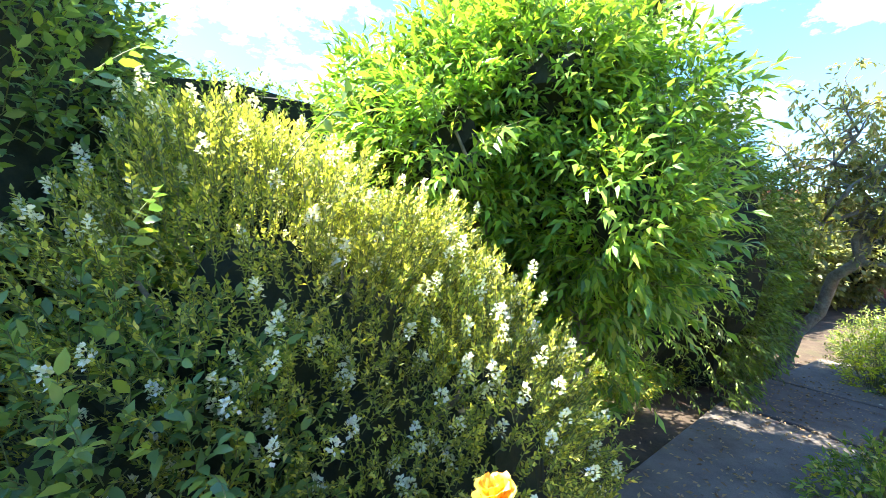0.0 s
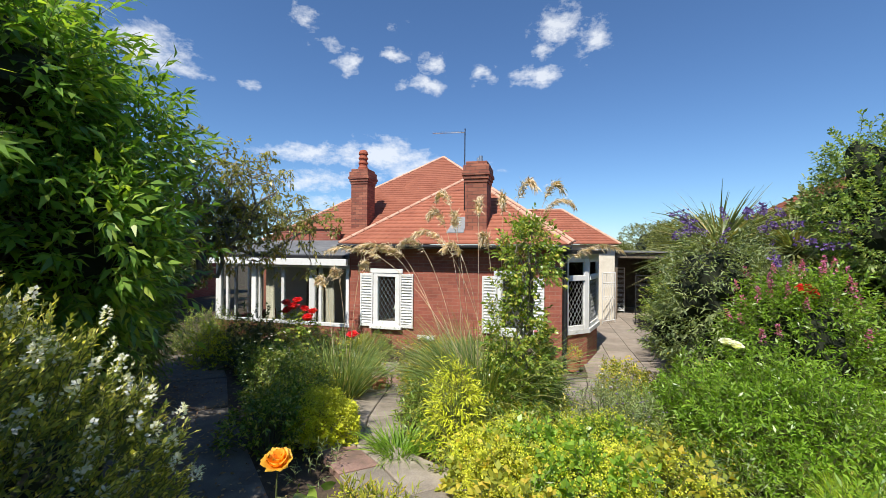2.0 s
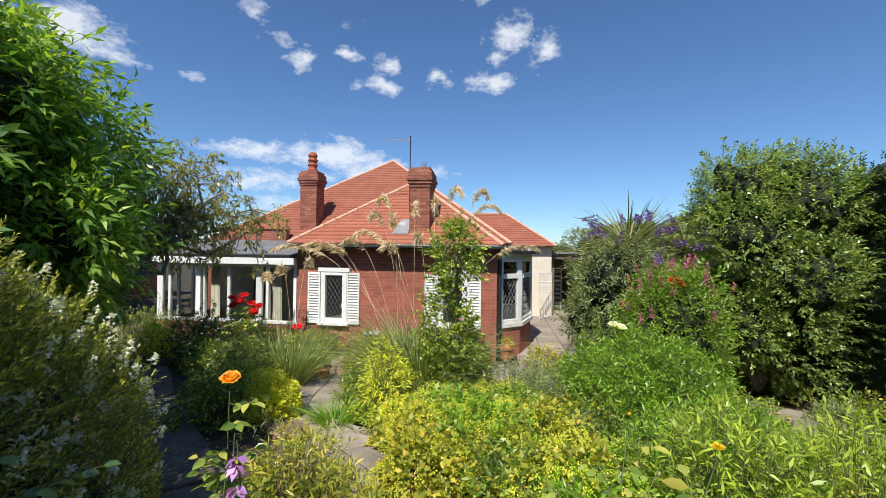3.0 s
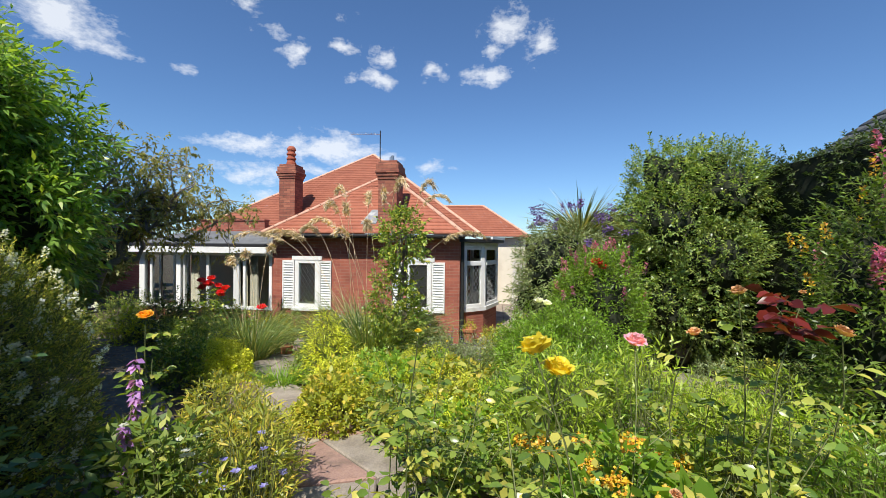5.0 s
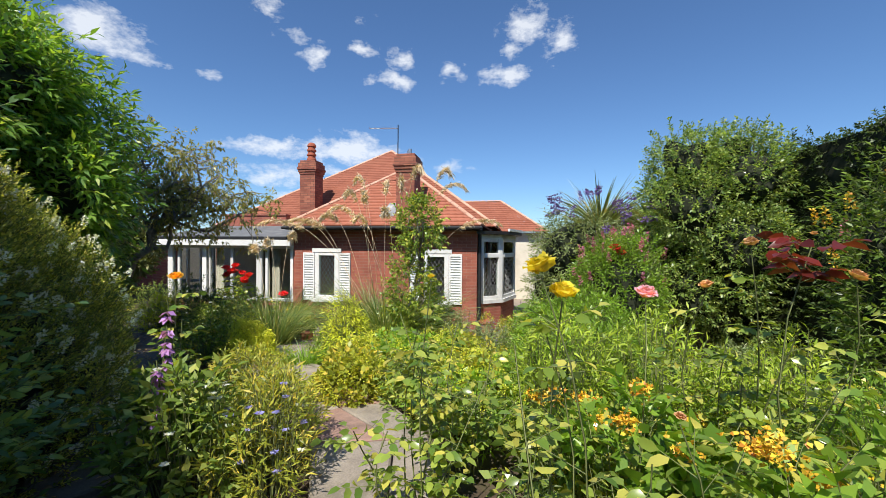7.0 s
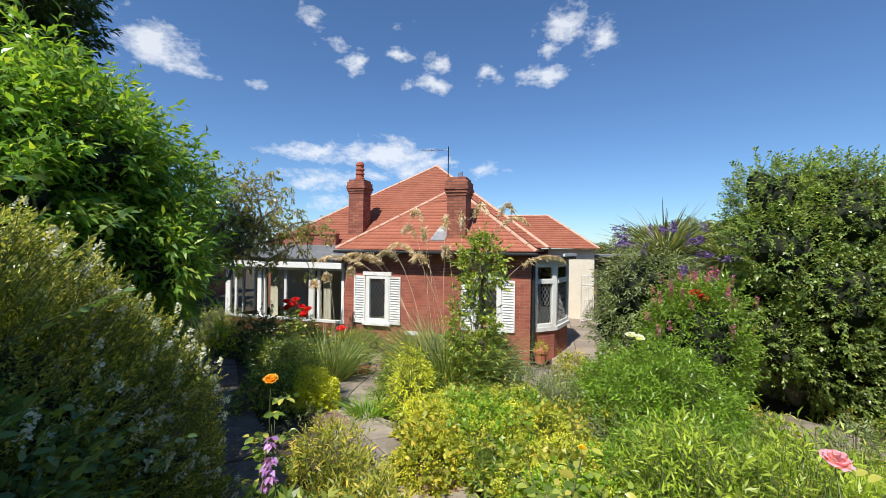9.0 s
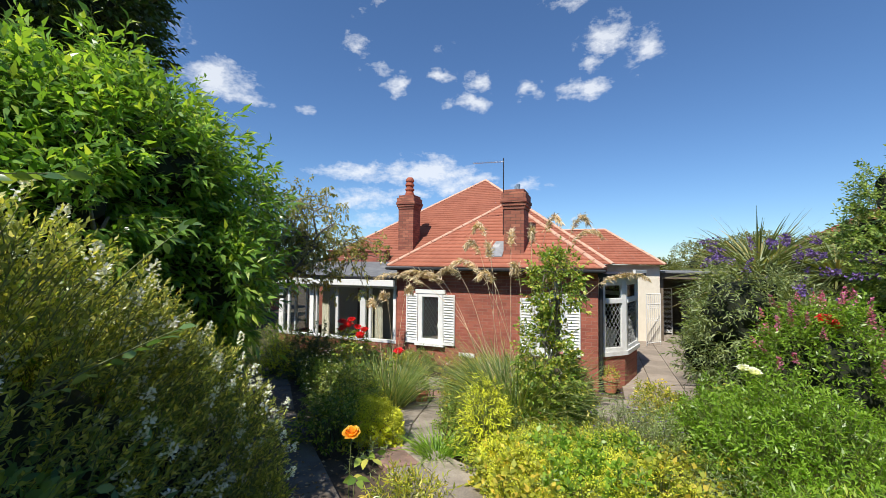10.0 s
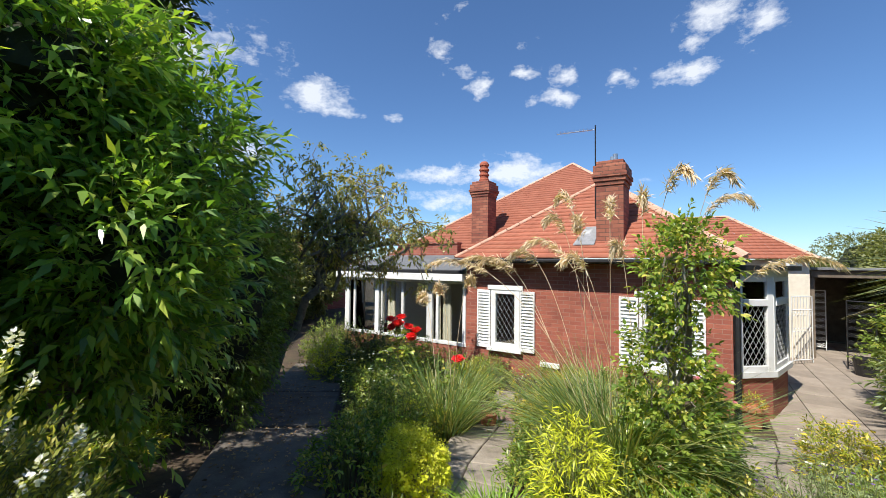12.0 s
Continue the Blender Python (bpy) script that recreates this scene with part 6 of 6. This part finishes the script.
def slab_path(name, label, line, width, mats, seed, step=0.55, split=2):
    """Irregular flagstones laid along a line with open joints."""
    rng = np.random.default_rng(seed)
    ob = thing(name, label, "path", kind="structure")
    c = along(line, step)
    t = unit(np.gradient(c, axis=0))
    w = np.stack([-t[:, 1], t[:, 0]], 1)
    lanes = [c + w * width * (k / split - 0.5) + rng.normal(size=c.shape) * 0.05 for k in range(split + 1)]
    for i in range(len(c) - 1):
        for k in range(split):
            q = np.array([lanes[k][i], lanes[k + 1][i], lanes[k + 1][i + 1], lanes[k][i + 1]])
            m = q.mean(0)
            q = m + (q - m) * 0.965
            lift = rng.uniform(0.0, 0.012)
            bm = bmesh.new()
            zt = [gz(x, y) + 0.045 + lift for x, y in q]
            prism(bm, [tuple(p) for p in q], [z - 0.07 for z in zt], zt)
            top_f = max(bm.faces, key=lambda f: f.normal.z)
            bmesh.ops.bevel(bm, geom=list(top_f.edges), offset=0.01, segments=1, affect="EDGES")
            part("slab", bm, mats[int(rng.integers(0, len(mats)))], ob)
    return ob


slab_path("garden_path", "crazy paved path of worn sandy flagstones", CENTRE, 0.72, [SLAB, SLAB, SLAB, SLAB, SLAB_PINK], 261)
slab_path("shaded_path", "dark old tarmac path under the bushes", SIDE, 1.05, [DARK_PATH], 262, 2.4, 1)
slab_path("side_path", "worn sandy slab path at the bed edge", RIGHT, 1.0, [SLAB, CONCRETE], 263)
slab_path("house_path", "pale paved path to the house yard", YARD, 0.9, [SLAB, CONCRETE], 264)
yard = thing("pavement", "pale concrete flags of the house yard", "paving", kind="structure")
for i in range(14):
    for j in range(7):
        c = hp(7.3 + i * 0.76, -0.75 - j * 0.61, 0)
        bm = bmesh.new()
        box(bm, (7.3 + i * 0.76 + 0.006, -1.35 - j * 0.61 + 0.006, GROUND_H - 0.05), (8.06 + i * 0.76 - 0.006, -0.74 - j * 0.61 - 0.006, GROUND_H + 0.012 + 0.004 * ((i * 7 + j * 3) % 3)), 0.006)
        bmesh.ops.transform(bm, matrix=HOUSE, verts=bm.verts)
        part("slab", bm, CONCRETE, yard)

# fallen leaves on the shaded path
rng = np.random.default_rng(271)
s = Soup()
c = along(SIDE, 0.05)
p2 = c[rng.integers(0, len(c), 2000)] + rng.normal(size=(2000, 2)) * 0.35
p = np.stack([p2[:, 0], p2[:, 1], ground_z(p2[:, 0], p2[:, 1]) + 0.062], 1)
d = rng.normal(size=p.shape) * np.array([1, 1, 0.12])
s.leaves(rng, p, d, rng.uniform(0.02, 0.05, 2000), 0.018, curl=0.1)
tagged(put("fallen_leaves", s.mesh("fallen_leaves"), LITTER), "dry brown leaves scattered on the shaded path", "leaves", kind="stuff")

# ---- low growth that fills the beds ----
rng = np.random.default_rng(281)
lines = np.concatenate([along(l, 0.1) for l in (CENTRE, SIDE, RIGHT, YARD)])
walked = np.array([[e[0], e[1]] for _, e, _, _ in PATH])
kinds = [("ground_cover", L_MIX, "mixed low green border growth", (0.05, 0.018)), ("ground_cover", L_YMIX, "yellow-green low border growth", (0.045, 0.022)),
         ("ground_cover", L_PATCH, "fresh green low border growth", (0.05, 0.014)), ("ground_cover", L_GREY, "grey-green wispy border growth", (0.055, 0.009))]
cand = np.stack([rng.uniform(-1.6, 7.2, 2600), rng.uniform(-5.4, 5.4, 2600)], 1)
dist = np.linalg.norm(cand[:, None] - lines[None], axis=2).min(1)
walk_d = np.linalg.norm(cand[:, None] - walked[None], axis=2).min(1)
inside_house = (np.array([(HOUSE.inverted() @ Vector((x, y, 0))).x for x, y in cand]) > 7.3)
yardish = (cand[:, 0] > 5.4) & (cand[:, 1] < -1.0) & (cand[:, 1] > -3.0)
side_d = np.linalg.norm(cand[:, None] - along(SIDE, 0.1)[None], axis=2).min(1)
bare = (cand[:, 0] > 2.0) & (cand[:, 1] < -3.55) & (cand[:, 1] > -5.2)
ok = ~bare & (dist > 0.42) & (side_d > 0.85) & (walk_d > 0.75) & ~inside_house & ~yardish
cand = cand[ok]
for k, (nm_, mat, lab, size) in enumerate(kinds):
    s, st = Soup(), Soup()
    for x, y in cand[k::4]:
        h, r = rng.uniform(0.16, 0.42), rng.uniform(0.12, 0.24)
        p, nm = shell(rng, 46, (x, y, gz(x, y) + h * 0.2), (r, r, h * 0.8), 0.25, 0.3)
        if len(p):
            sprays(s, rng, p, nm, size[0] * 1.5, 5, size[0], size[1], up=0.8, stems=st)
    stuff = tagged(new(nm_), lab, "plants", kind="stuff")
    put("leaves", s.mesh("leaves"), mat, stuff)
    put("stems", st.mesh("stems"), TWIG, stuff)

# things of one kind that repeat belong together
kinds_seen = {}
for ob in scene.objects:
    if ob.parent is None and "category" in ob and "kind" not in ob:
        kinds_seen.setdefault(ob.name.split(".")[0], []).append(ob)
for word, obs in kinds_seen.items():
    if len(obs) > 1:
        for ob in obs:
            ob["group"] = word.replace("_", " ") + " plants of the garden" if obs[0]["category"] in ("plant", "bush", "grass", "tree", "hedge", "palm") else word.replace("_", " ") + " set"
